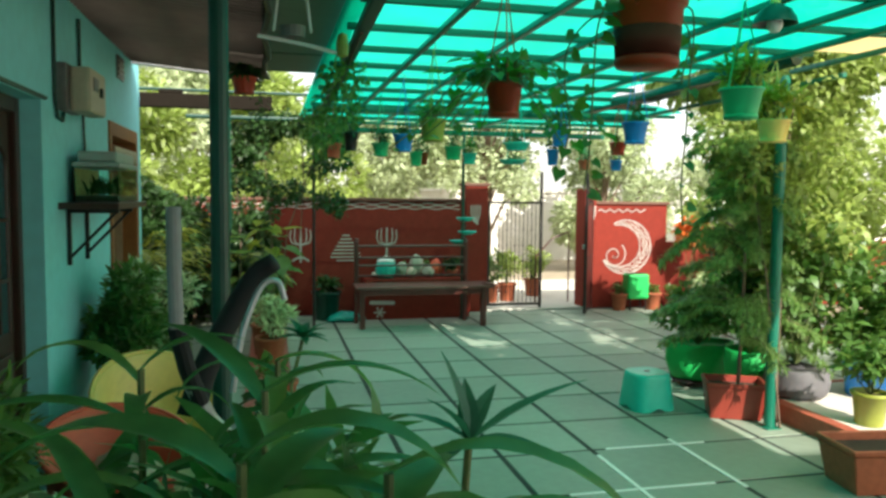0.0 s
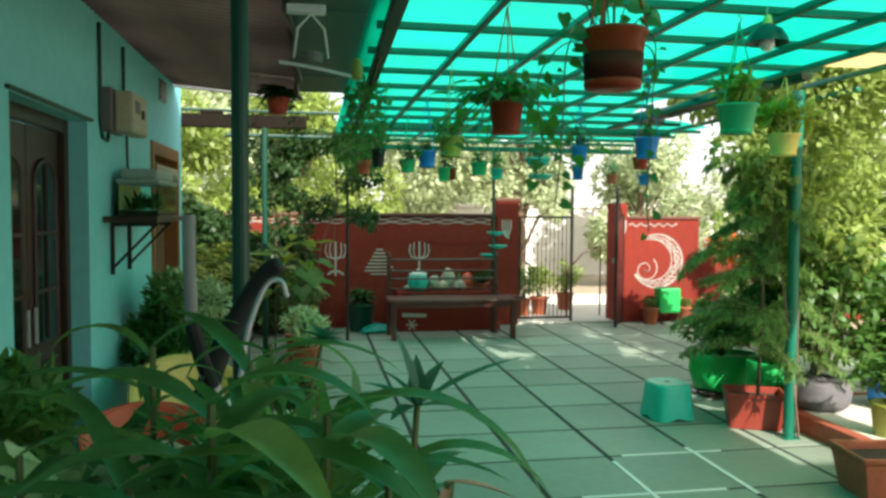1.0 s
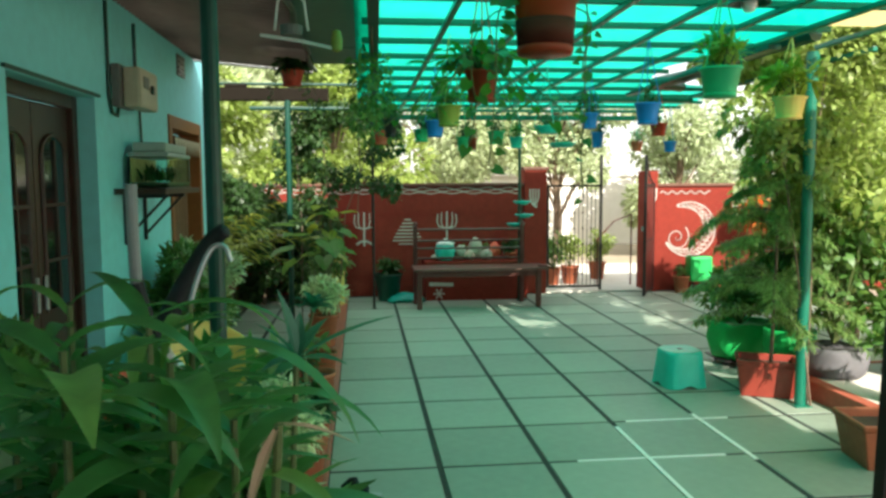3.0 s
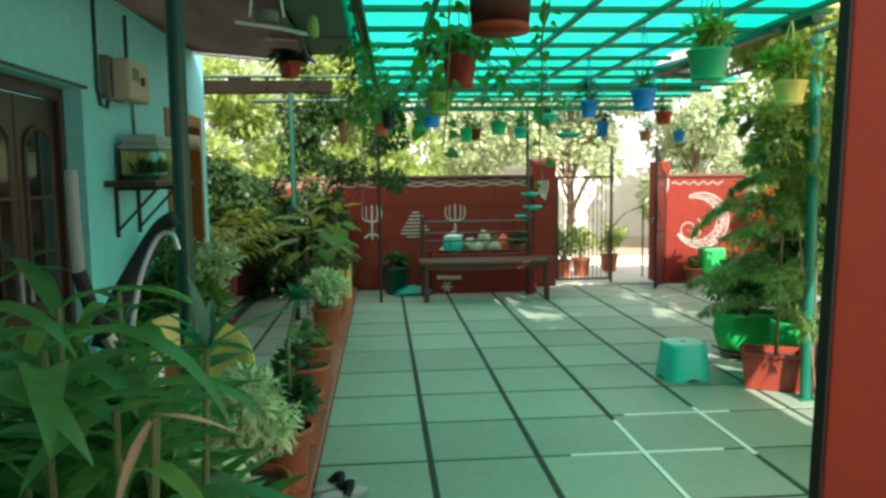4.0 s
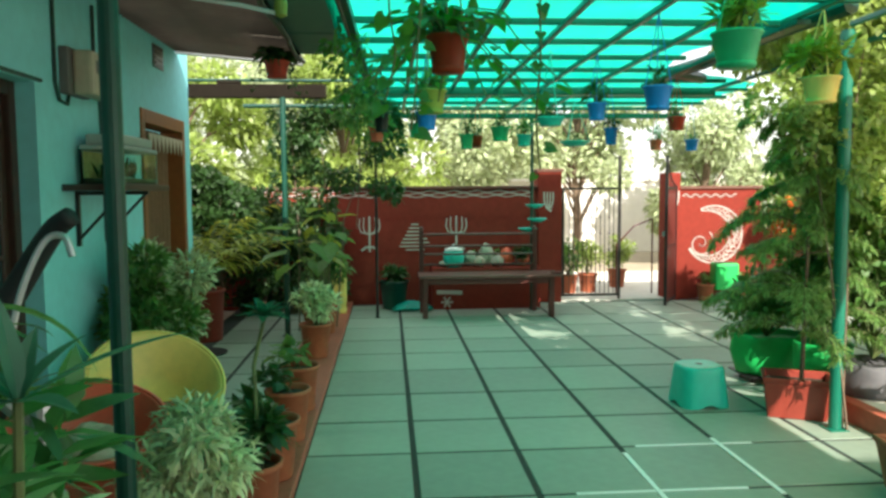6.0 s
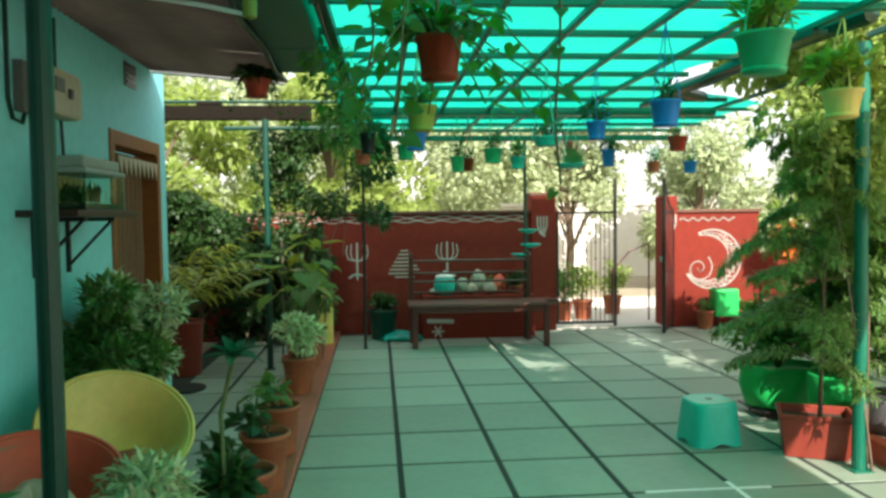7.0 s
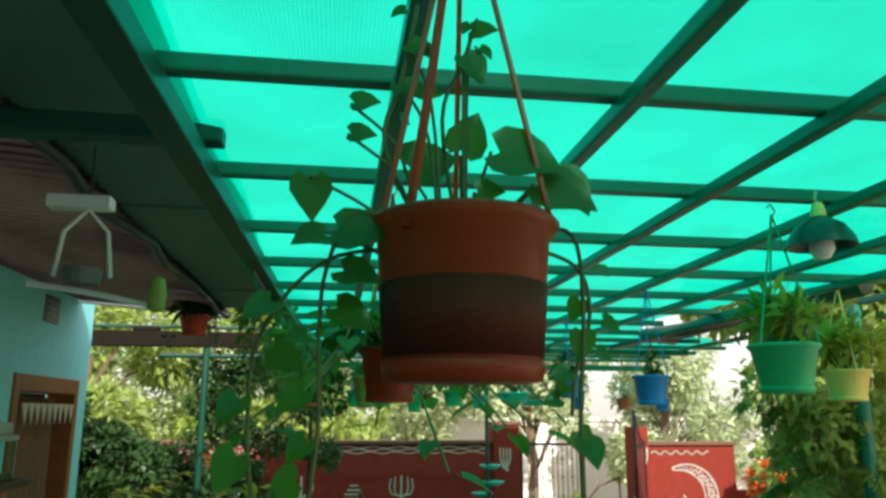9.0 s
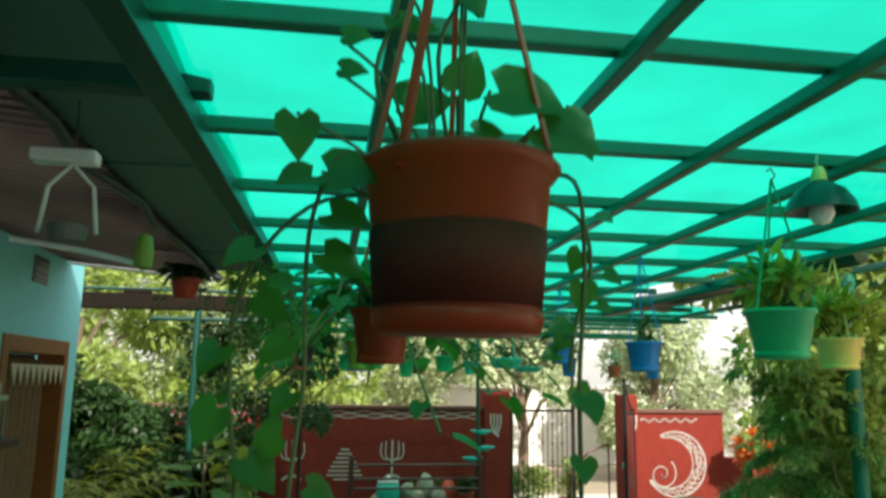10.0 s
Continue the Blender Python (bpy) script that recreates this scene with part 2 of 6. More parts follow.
def tube(bm, pts, radius, seg=8, taper=1.0):
    """A round bar along points, with closed ends."""
    pts = [Vector(p) for p in pts]
    rings = []
    side = None
    for i, p in enumerate(pts):
        way = (pts[min(i + 1, len(pts) - 1)] - pts[max(i - 1, 0)]).normalized()
        ref = Vector((0, 0, 1)) if abs(way.z) < 0.9 else Vector((1, 0, 0))
        a = way.cross(ref).normalized() if side is None else (side - way * side.dot(way)).normalized()
        side = a
        b = way.cross(a)
        r = radius * (1 + (taper - 1) * i / max(len(pts) - 1, 1))
        rings.append([bm.verts.new(p + r * (math.cos(k * math.tau / seg) * a + math.sin(k * math.tau / seg) * b)) for k in range(seg)])
    for r0, r1 in zip(rings, rings[1:]):
        for k in range(seg):
            bm.faces.new((r0[k], r0[(k + 1) % seg], r1[(k + 1) % seg], r1[k]))
    bm.faces.new(rings[0][::-1])
    bm.faces.new(rings[-1])
    return bm


def bar(p, q, r, seg=8):
    return tube(bmesh.new(), [p, q], r, seg)


def curve(pts, n=5):
    """Points on a smooth curve through the given points."""
    v = [Vector(p) for p in pts]
    v = [2 * v[0] - v[1], *v, 2 * v[-1] - v[-2]]
    out = []
    for a, b, c, d in zip(v, v[1:], v[2:], v[3:]):
        for i in range(n):
            t = i / n
            out.append(0.5 * (2 * b + (c - a) * t + (2 * a - 5 * b + 4 * c - d) * t * t + (3 * b - a - 3 * c + d) * t * t * t))
    return out + [v[-2]]


def lathe(profile, seg=24, bm=None, at=(0, 0, 0), sx=1.0, sy=1.0):
    """A turned body from (radius, height) pairs."""
    bm = bm or bmesh.new()
    at = Vector(at)
    rings = []
    for r, z in profile:
        rings.append([bm.verts.new(at + Vector((sx * r * math.cos(k * math.tau / seg), sy * r * math.sin(k * math.tau / seg), z))) for k in range(seg)] if r > 1e-5 else [bm.verts.new(at + Vector((0, 0, z)))])
    for a, b in zip(rings, rings[1:]):
        for k in range(seg):
            j = (k + 1) % seg
            if len(a) == 1:
                bm.faces.new((a[0], b[j], b[k]))
            elif len(b) == 1:
                bm.faces.new((a[k], a[j], b[0]))
            else:
                bm.faces.new((a[k], a[j], b[j], b[k]))
    bmesh.ops.recalc_face_normals(bm, faces=bm.faces)
    return bm


def pot_profile(r, h, taper=0.72, wall=0.012, rim=0.03):
    """A pot: flat foot, sloping side, rolled rim, inside wall."""
    rb = r * taper
    return [(0, 0), (rb * 0.96, 0), (rb, 0.008), (r - wall, h - rim), (r, h - rim + 0.004), (r + 0.004, h - 0.005), (r, h), (r - wall, h), (r - wall - 0.004, h - rim), (rb - wall, 0.02), (0, 0.02)]


def soil_disc(r, z):
    return lathe([(0, z - 0.01), (r * 0.9, z - 0.012), (r, z - 0.02)], 18)


def leaves(name, P, D, N, L, W, material, parent=None, fold=0.18, droop=0.25, label="", kind="stuff"):
    """One mesh of many leaves: base P, direction D, up N, length L, width W (arrays)."""
    n = len(P)
    D = D / np.linalg.norm(D, axis=1)[:, None]
    S = np.cross(D, N)
    S /= np.maximum(np.linalg.norm(S, axis=1)[:, None], 1e-6)
    U = np.cross(S, D)
    L, W = np.broadcast_to(L, n)[:, None], np.broadcast_to(W, n)[:, None]
    rows = [(0.0, 0.0), (0.35, -0.5), (0.35, 0.5), (0.72, -0.36), (0.72, 0.36), (1.0, 0.0)]
    V = np.stack([P + D * L * s + S * W * w + U * (W * abs(w) * 2 * fold - L * droop * s * s) for s, w in rows], 1).reshape(-1, 3)
    base = np.arange(n)[:, None] * 6
    tris = (base + np.array([0, 2, 1, 3, 4, 5])).reshape(-1, 3)
    quads = base + np.array([1, 2, 4, 3])
    me = bpy.data.meshes.new(name)
    me.vertices.add(len(V))
    me.vertices.foreach_set("co", V.astype(np.float32).ravel())
    me.loops.add(tris.size + quads.size)
    me.loops.foreach_set("vertex_index", np.concatenate([tris.ravel(), quads.ravel()]).astype(np.int32))
    me.polygons.add(len(tris) + len(quads))
    me.polygons.foreach_set("loop_start", np.concatenate([np.arange(len(tris)) * 3, len(tris) * 3 + np.arange(len(quads)) * 4]).astype(np.int32))
    me.update(calc_edges=True)
    me.validate()
    me.materials.append(material)
    ob = new(name, me)
    if parent is not None:
        ob.parent = parent
    return tagged(ob, label, kind=kind)


def crown_points(rng, n, clumps, spread):
    """Points in clumps: clumps is a list of (centre, radius)."""
    c = np.array([k[0] for k in clumps], float)
    r = np.array([k[1] for k in clumps], float)
    i = rng.choice(len(c), n, p=r ** 2 / (r ** 2).sum())
    d = rng.normal(size=(n, 3))
    d /= np.linalg.norm(d, axis=1)[:, None]
    out = c[i] + d * (r[i] * rng.uniform(0.35, 1.0, n) ** spread)[:, None] * np.array([1, 1, 0.8])
    return out, d


def strap(bm, base, azim, elev, length, width, droop, seg=8, tip=0.0):
    """A long arching leaf, V-shaped across, tapering to a point."""
    p = Vector(base)
    az, el = radians(azim), radians(elev)
    side = Vector((-math.sin(az), math.cos(az), 0))
    rows = []
    for i in range(seg + 1):
        s = i / seg
        w = width * (0.35 + 2.2 * s) if s < 0.3 else width * max(1.01 - ((s - 0.3) / 0.7) ** 1.8, 0.02)
        w *= 0.5
        a = el - radians(droop) * s
        way = Vector((math.cos(az) * math.cos(a), math.sin(az) * math.cos(a), math.sin(a)))
        up = side.cross(way) * -1
        rows.append((bm.verts.new(p - side * w + up * w * 0.35), bm.verts.new(p), bm.verts.new(p + side * w + up * w * 0.35)))
        p = p + way * (length / seg)
    for a, b in zip(rows, rows[1:]):
        bm.faces.new((a[0], a[1], b[1], b[0]))
        bm.faces.new((a[1], a[2], b[2], b[1]))


def heart(bm, base, way, normal, size):
    """A heart-shaped vine leaf, folded along its midrib."""
    way, normal = Vector(way).normalized(), Vector(normal)
    side = way.cross(normal).normalized()
    normal = side.cross(way)
    base = Vector(base)
    rib = [(0.12, 0), (0.45, -0.02), (0.75, -0.06), (1.05, -0.16)]
    edge = [(-0.06, 0.24), (0.10, 0.44), (0.40, 0.46), (0.72, 0.28)]
    mids = [bm.verts.new(base + size * (way * s + normal * h)) for s, h in rib]
    for sign in (-1, 1):
        out = [bm.verts.new(base + size * (way * s + side * sign * w + normal * (0.10 - 0.12 * s * s))) for s, w in edge]
        ring = [(mids[0], out[0], out[1]), (mids[0], out[1], out[2], mids[1]), (mids[1], out[2], out[3], mids[2]), (mids[2], out[3], mids[3])]
        for f in ring:
            bm.faces.new(f if sign > 0 else f[::-1])


# ---- ground, floor ----
def flat(lo, hi, z, n=1):
    bm = bmesh.new()
    bmesh.ops.create_grid(bm, x_segments=n, y_segments=n, size=0.5, matrix=Matrix.LocRotScale(((lo[0] + hi[0]) / 2, (lo[1] + hi[1]) / 2, z), None, (hi[0] - lo[0], hi[1] - lo[1], 1)))
    return bm


tagged(part("ground", flat((-400, -400), (400, 400), -0.06), M_EARTH), "bare sandy earth round the house", "ground", kind="structure")
tagged(part("road", boxes(((-30, 10.75, -0.10), (30, 14.2, -0.03))), M_LANE), "pale sunlit concrete lane outside the gate", "road", kind="structure")
floor = thing("floor", (0, 0, 0), "grey-green stone slab courtyard floor with dark joints", "floor", kind="structure")
part("floor_bed", boxes(((-2.07, -3.2, -0.05), (6.2, 10.75, -0.004))), M_JOINT, floor)

WALL_X, WALL_Y = -1.87, 10.4


# ---- house ----
def house():
    h = thing("wall_west", (0, 0, 0), "cyan plastered house wall with two doorways", "wall", kind="structure")
    x0, x1, top = WALL_X - 0.22, WALL_X, 3.0
    part("plaster", boxes(((x0, -3.2, -0.05), (x1, 3.32, top)), ((x0, 3.32, 2.05), (x1, 4.37, top)), ((x0, 4.37, -0.05), (x1, 5.95, top)), ((x0, 5.95, 2.10), (x1, 7.07, top)), ((x0, 7.07, -0.05), (x1, 7.28, top))), M_CYAN, h)
    part("corner_wall", boxes(((-6.0, 7.06, -0.05), (x0, 7.28, top))), M_CYAN, h)
    part("plinth", boxes(((x1, -3.2, -0.02), (x1 + 0.03, 3.30, 0.14)), ((x1, 4.39, -0.02), (x1 + 0.03, 5.90, 0.14))), M_CYAN, h)
    # Unseen wall, added to block low sun and bounce pale light forward.
    w = thing("wall_south", (0, 0, 0), "plain white wall out of view, added to block sun and bounce light", "wall", kind="structure")
    part("plaster", boxes(((x0, -3.4, -0.05), (6.2, -3.2, 5.9))), M_WHITE, w)
    part("lintel_shelf", boxes(((x1, 3.28, 2.055), (x1 + 0.018, 4.42, 2.07))), M_DARKGREEN, h)


house()


def arch_line(y0, y1, z0, z1, rise, x, n=12):
    """An arched outline in the plane of a door, from foot to foot."""
    half, mid = (y1 - y0) / 2, (y0 + y1) / 2
    top = [(x, mid - half * math.cos(math.pi * k / n), z1 + rise * math.sin(math.pi * k / n)) for k in range(n + 1)]
    return [(x, y0, z0), *top, (x, y1, z0)]


def arched_plate(y0, y1, z0, z1, rise, x0, x1):
    bm = bmesh.new()
    back = [bm.verts.new(p) for p in arch_line(y0, y1, z0, z1, rise, x0)]
    front = [bm.verts.new(p) for p in arch_line(y0, y1, z0, z1, rise, x1)]
    bm.faces.new(back[::-1])
    bm.faces.new(front)
    for k in range(len(back)):
        j = (k + 1) % len(back)
        bm.faces.new((back[k], back[j], front[j], front[k]))
    return bm


def double_door():
    d = thing("door_1", (WALL_X - 0.125, 3.845, 0), "dark carved wooden double door, closed, in a deep jamb", "door", kind="structure")
    part("door_frame", boxes(((-0.05, -0.525, 0), (0.03, -0.46, 2.05)), ((-0.05, 0.46, 0), (0.03, 0.525, 2.05)), ((-0.05, -0.46, 1.98), (0.03, 0.46, 2.05)), bevel=0.006), M_DOOR, d)
    for side in (-1, 1):
        a, b = sorted((side * 0.005, side * 0.455))
        leaf = part("door_leaf", boxes(((-0.03, a, 0.01), (0.0, b, 1.975)), bevel=0.004), M_DOOR, d)
        part("panel", boxes(((0.0, a + 0.08, 0.12), (0.018, b - 0.08, 0.62)), bevel=0.012), M_DOOR, leaf)
        part("panel", boxes(((0.0, a + 0.08, 0.70), (0.018, b - 0.08, 0.84)), bevel=0.010), M_DOOR, leaf)
        part("pane", arched_plate(a + 0.085, b - 0.085, 0.94, 1.72, 0.10, 0.001, 0.007), M_PANE, leaf, "dark arched glass pane")
        part("mullion", boxes(((0.007, (a + b) / 2 - 0.008, 0.95), (0.017, (a + b) / 2 + 0.008, 1.80))), M_DOOR, leaf)
        for z in (1.18, 1.46):
            part("mullion", boxes(((0.0071, a + 0.086, z), (0.0165, b - 0.086, z + 0.016))), M_DOOR, leaf)
        part("arch_bead", tube(bmesh.new(), arch_line(a + 0.078, b - 0.078, 0.93, 1.72, 0.105, 0.006), 0.010, 6), M_DOOR, leaf)
        part("door_handle", bar((0.012, side * 0.05, 0.95), (0.012, side * 0.05, 1.12), 0.011), M_STEEL, leaf, "grey steel pull handle")


double_door()


def curtained_door():
    d = thing("door_2", (WALL_X - 0.12, 6.51, 0), "orange wooden door frame with a brown curtain", "door", kind="structure")
    part("door_frame", boxes(((-0.05, -0.56, 0), (0.135, -0.48, 2.10)), ((-0.05, 0.48, 0), (0.135, 0.56, 2.10)), ((-0.05, -0.48, 2.0), (0.135, 0.48, 2.10)), bevel=0.006), M_FRAMEWOOD, d)
    part("back_panel", boxes(((-0.09, -0.48, 0), (-0.06, 0.48, 2.0))), M_DOOR, d)
    bm = bmesh.new()
    cols = []
    for i in range(61):
        y = -0.47 + 0.94 * i / 60
        x = 0.02 * math.sin(i * 1.15) + 0.006 * math.sin(i * 2.7)
        cols.append([bm.verts.new((x + 0.01 * math.sin(k * 1.3 + i * 0.2), y, z)) for k, z in enumerate((0.06, 0.6, 1.2, 1.97))])
    for a, b in zip(cols, cols[1:]):
        for k in range(3):
            bm.faces.new((a[k], b[k], b[k + 1], a[k + 1]))
    part("curtain", bm, M_CURTAIN, d, "brown pleated cloth curtain", smooth=True)
    bm = bmesh.new()
    for i in range(9):
        y = -0.40 + i * 0.1
        v = [bm.verts.new(p) for p in ((0.145, y - 0.05, 1.93), (0.145, y + 0.05, 1.93), (0.150, y, 1.80), (0.138, y - 0.05, 1.93), (0.138, y + 0.05, 1.93), (0.143, y, 1.80))]
        bm.faces.new(v[:3]); bm.faces.new(v[5:2:-1])
        bm.faces.new((v[0], v[3], v[4], v[1])); bm.faces.new((v[1], v[4], v[5], v[2])); bm.faces.new((v[2], v[5], v[3], v[0]))
    part("toran", bm, M_CREAM, d, "faded fabric door hanging with pointed flaps")


curtained_door()


# ---- porch roof ----
def porch():
    p = thing("porch_roof", (0, 0, 0), "grey corrugated sheet porch roof over the house wall", "roof", kind="structure")
    bm = bmesh.new()
    rows = []
    n = 540
    for i in range(n + 1):
        y = -3.2 + 10.1 * i / n
        dz = 0.011 * math.sin(y * math.tau / 0.076)
        rows.append([bm.verts.new((x, y, 2.67 - 0.09 * (x - WALL_X) + dz)) for x in (WALL_X, -1.35, -0.80)])
    for a, b in zip(rows, rows[1:]):
        for k in range(2):
            bm.faces.new((a[k], a[k + 1], b[k + 1], b[k]))
    bmesh.ops.solidify(bm, geom=bm.faces, thickness=0.004)
    part("corrugated_sheet", bm, M_SHEET, p, smooth=True)
    bm = bmesh.new()
    for k in range(11):
        y = -3.44 + k * 0.92
        box(bm, (-0.82, y, 2.578 + 0.006 * (k % 2)), (-0.385, min(y + 0.95, 6.55), 2.583 + 0.006 * (k % 2)))
    part("flat_sheet", bm, M_SHEETGREEN, p, "pale greenish flat roofing sheet")
    for y in (0.75, 2.88):
        part("purlin", boxes(((WALL_X, y - 0.027, 2.447), (-0.30, y + 0.027, 2.50)), bevel=0.006), M_DARKGREEN, p)
    part("edge_pipe", bar((WALL_X, 6.93, 2.66), (-0.83, 6.93, 2.565), 0.018), M_STEEL, p)
    bm = bmesh.new()
    pts = [(-0.80 + 0.02 * math.sin(k * 1.7), 0.5 + k * 0.32, 2.53 + 0.015 * math.sin(k * 2.3)) for k in range(20)]
    tube(bm, pts, 0.018)
    part("gutter_pipe", bm, M_BLACK, p)


porch()


# ---- net roof ----
def net_edge(y):
    """The ragged right edge of the net at y."""
    if y < 5.0:
        return 2.32 - 0.2 * max(0.0, y - 4.3)
    if y < 6.5:
        return 2.10 + 0.05 * math.sin(y * 5)
    if y < 7.4:
        return 2.15 + 1.25 * (y - 6.5) / 0.9
    return 3.4


def net_roof():
    r = thing("shade_net_roof", (0, 0, 0), "emerald green shade net stretched over a green pipe frame", "roof", kind="structure")
    bm = bmesh.new()
    rows = []
    ny, nx = 110, 30
    for j in range(ny + 1):
        y = 1.05 + 8.3 * j / ny
        row = []
        for i in range(nx + 1):
            x = -0.44 + (net_edge(y) + 0.44) * i / nx
            sag = -0.016 * abs(math.sin(math.pi * (y - 2.5) / 0.57)) * abs(math.sin(math.pi * (x + 0.36) / 0.4))
            wr = 0.012 * math.exp(-((x + 0.1) / 0.25) ** 2) * math.sin(x * 60 + 2 * math.sin(y * 3))
            row.append(bm.verts.new((x, y, 2.492 + sag + wr + 0.006 * noise.noise((x * 2, y * 2, 3)))))
        rows.append(row)
    for a, b in zip(rows, rows[1:]):
        for k in range(nx):
            bm.faces.new((a[k], a[k + 1], b[k + 1], b[k]))
    part("shade_net", bm, M_NET, r, "translucent emerald shade net", smooth=True)
    bm = bmesh.new()
    rows = []
    for j in range(60):
        y = 1.05 + 8.3 * j / 59
        rows.append([bm.verts.new((-0.44 + 0.022 * i + (0.01 * math.sin(y * 4) if i == 5 else 0), y, 2.505 + 0.008 * math.sin(i * 2.1 + y * 1.3))) for i in range(6)])
    for a, b in zip(rows, rows[1:]):
        for k in range(5):
            bm.faces.new((a[k], a[k + 1], b[k + 1], b[k]))
    part("net_overlap", bm, M_NET, r, "doubled edge of the shade net", smooth=True)
    for k in range(-2, 13):
        y = 2.50 + 0.565 * k
        if y < 9.4:
            wide = 0.026 if k == 12 else 0.018
            part("cross_pipe", boxes(((-0.40, y - wide, 2.435), (net_edge(y), y + wide, 2.47)), bevel=0.006), M_GREENPOLE, r)
    part("cream_sheet", boxes(((2.30, 1.05, 2.485), (3.25, 4.25, 2.492))), M_CREAMSHEET, r, "cream translucent roofing sheet beside the net")
    for k in range(1, 9):
        x = -0.355 + 0.407 * k
        top = 9.3 if x < 2.05 or x > 3.3 else 4.6
        low = 1.06 if x < 2.5 else 7.4
        part("long_pipe", boxes(((x - 0.016, low, 2.405), (x + 0.016, top, 2.437)), bevel=0.006), M_GREENPOLE, r)
    bm = boxes(((-0.03, 0.0, 2.385), (0.03, 8.22, 2.437)), bevel=0.005)
    bmesh.ops.rotate(bm, verts=bm.verts, cent=(0, 0, 0), matrix=Matrix.Rotation(radians(-1.15), 3, "Z"))
    bmesh.ops.translate(bm, verts=bm.verts, vec=(-0.398, 1.06, 0))
    part("edge_beam", bm, M_DARKGREEN, r, "dark green steel edge beam")
    part("main_beam", boxes(((-0.40, 7.28, 2.36), (2.9, 7.36, 2.405)), bevel=0.006), M_GREENPOLE, r)
    part("main_beam", boxes(((-0.40, 9.28, 2.34), (3.4, 9.36, 2.40)), bevel=0.006), M_GREENPOLE, r)
    part("edge_beam", boxes(((2.06, 4.4, 2.37), (2.14, 6.9, 2.40)), bevel=0.005), M_DARKGREEN, r, "dark green steel edge beam")
    part("front_beam", boxes(((-0.405, 0.975, 2.40), (3.9, 1.025, 2.45)), bevel=0.005), M_DARKGREEN, r, "dark green steel front beam")
    part("fold", tube(bmesh.new(), [(2.30, 4.3, 2.45), (2.16, 4.95, 2.42), (2.12, 5.7, 2.39), (2.15, 6.4, 2.43), (2.6, 6.9, 2.46)], 0.05), M_DARKGREEN, r, "rolled dark edge of the net")
    return r


net_roof()


def pole(x, y, z, r, m, label, lean=(0, 0)):
    p = thing("pole", (x, y, 0), label, "pole", "roof poles", "structure")
    part("shaft", bar((lean[0], lean[1], -0.02), (0, 0, z), r, 14), m, p)
    part("foot_plate", boxes(((-r * 1.6, -r * 1.6, 0.0), (r * 1.6, r * 1.6, 0.008))), m, p)
    part("collar", bar((0, 0, z - 0.06), (0, 0, z - 0.02), r * 1.15, 14), m, p)
    return p


pole(-0.94, 2.77, 2.56, 0.030, M_DARKGREEN, "dark green painted steel pipe pole under the porch edge")
pole(-1.19, 8.30, 2.455, 0.030, M_DARKGREEN, "dark green steel pipe pole carrying the timber beam")
pole(2.63, 4.85, 2.44, 0.038, M_GREENPOLE, "bright green painted steel pole wrapped by creeper")
tp = pole(1.655, 9.72, 2.43, 0.020, M_DARKGREEN, "thin dark pipe pole behind the bench at the net's far edge")
part("bracket", bar((0, 0, 2.40), (0, -0.40, 2.39), 0.012), M_DARKGREEN, tp)
pole(-0.27, 9.32, 2.43, 0.018, M_BLACK, "thin black pipe pole beside the boundary wall")
pole(2.70, 1.0, 2.40, 0.038, M_GREENPOLE, "bright green painted steel pole by the house")


def back_beams():
    b = thing("cross_beam", (0, 8.36, 0.035), "weathered timber beam laid between the house and poles", "beam", kind="structure")
    part("timber", boxes(((-4.2, -0.05, 2.42), (-0.75, 0.05, 2.56)), bevel=0.012), M_BEAM, b)
    part("pipe", bar((-1.6, 0.02, 2.345), (-0.30, 0.02, 2.345), 0.022), M_DARKGREEN, b)
    part("pipe", bar((-2.4, 0.0, 2.60), (-0.10, 0.0, 2.60), 0.016), M_DARKGREEN, b)
    part("post", bar((-3.6, 0, -0.09), (-3.6, 0, 2.42), 0.04), M_BEAM, b)
    part("brick", boxes(((-1.85, -0.05, 2.562), (-1.62, 0.05, 2.60)), bevel=0.006), M_BEAM, b)


back_beams()


# ---- boundary wall and gate ----
def stroke(bm, pts, width, y):
    """A painted line on a wall facing -y, 3 mm proud."""
    for (x0, z0), (x1, z1) in zip(pts, pts[1:]):
        d = Vector((x1 - x0, z1 - z0))
        if d.length < 1e-6:
            continue
        n = Vector((-d.y, d.x)).normalized() * width / 2
        d = d.normalized() * width * 0.25
        c = [(x0 - d.x + n.x, z0 - d.y + n.y), (x1 + d.x + n.x, z1 + d.y + n.y), (x1 + d.x - n.x, z1 + d.y - n.y), (x0 - d.x - n.x, z0 - d.y - n.y)]
        bm.faces.new([bm.verts.new((a, y, b)) for a, b in c])


def trident(bm, x, z, h, y):
    s = h / 0.4
    stroke(bm, [(x, z), (x, z + h)], 0.020 * s, y)
    for sg in (-1, 1):
        for k, reach in enumerate((0.07, 0.12)):
            stroke(bm, [(x, z + h * 0.5), (x + sg * reach * s * 0.8, z + h * 0.56), (x + sg * reach * s, z + h * 0.72), (x + sg * reach * s * 0.9, z + h * (0.98 - 0.04 * k))], 0.013 * s, y - 0.0004 * (k + 1))
    stroke(bm, [(x - 0.09 * s, z + 0.02), (x - 0.04 * s, z + 0.06), (x + 0.04 * s, z + 0.06), (x + 0.09 * s, z + 0.02)], 0.025 * s, y - 0.0016)


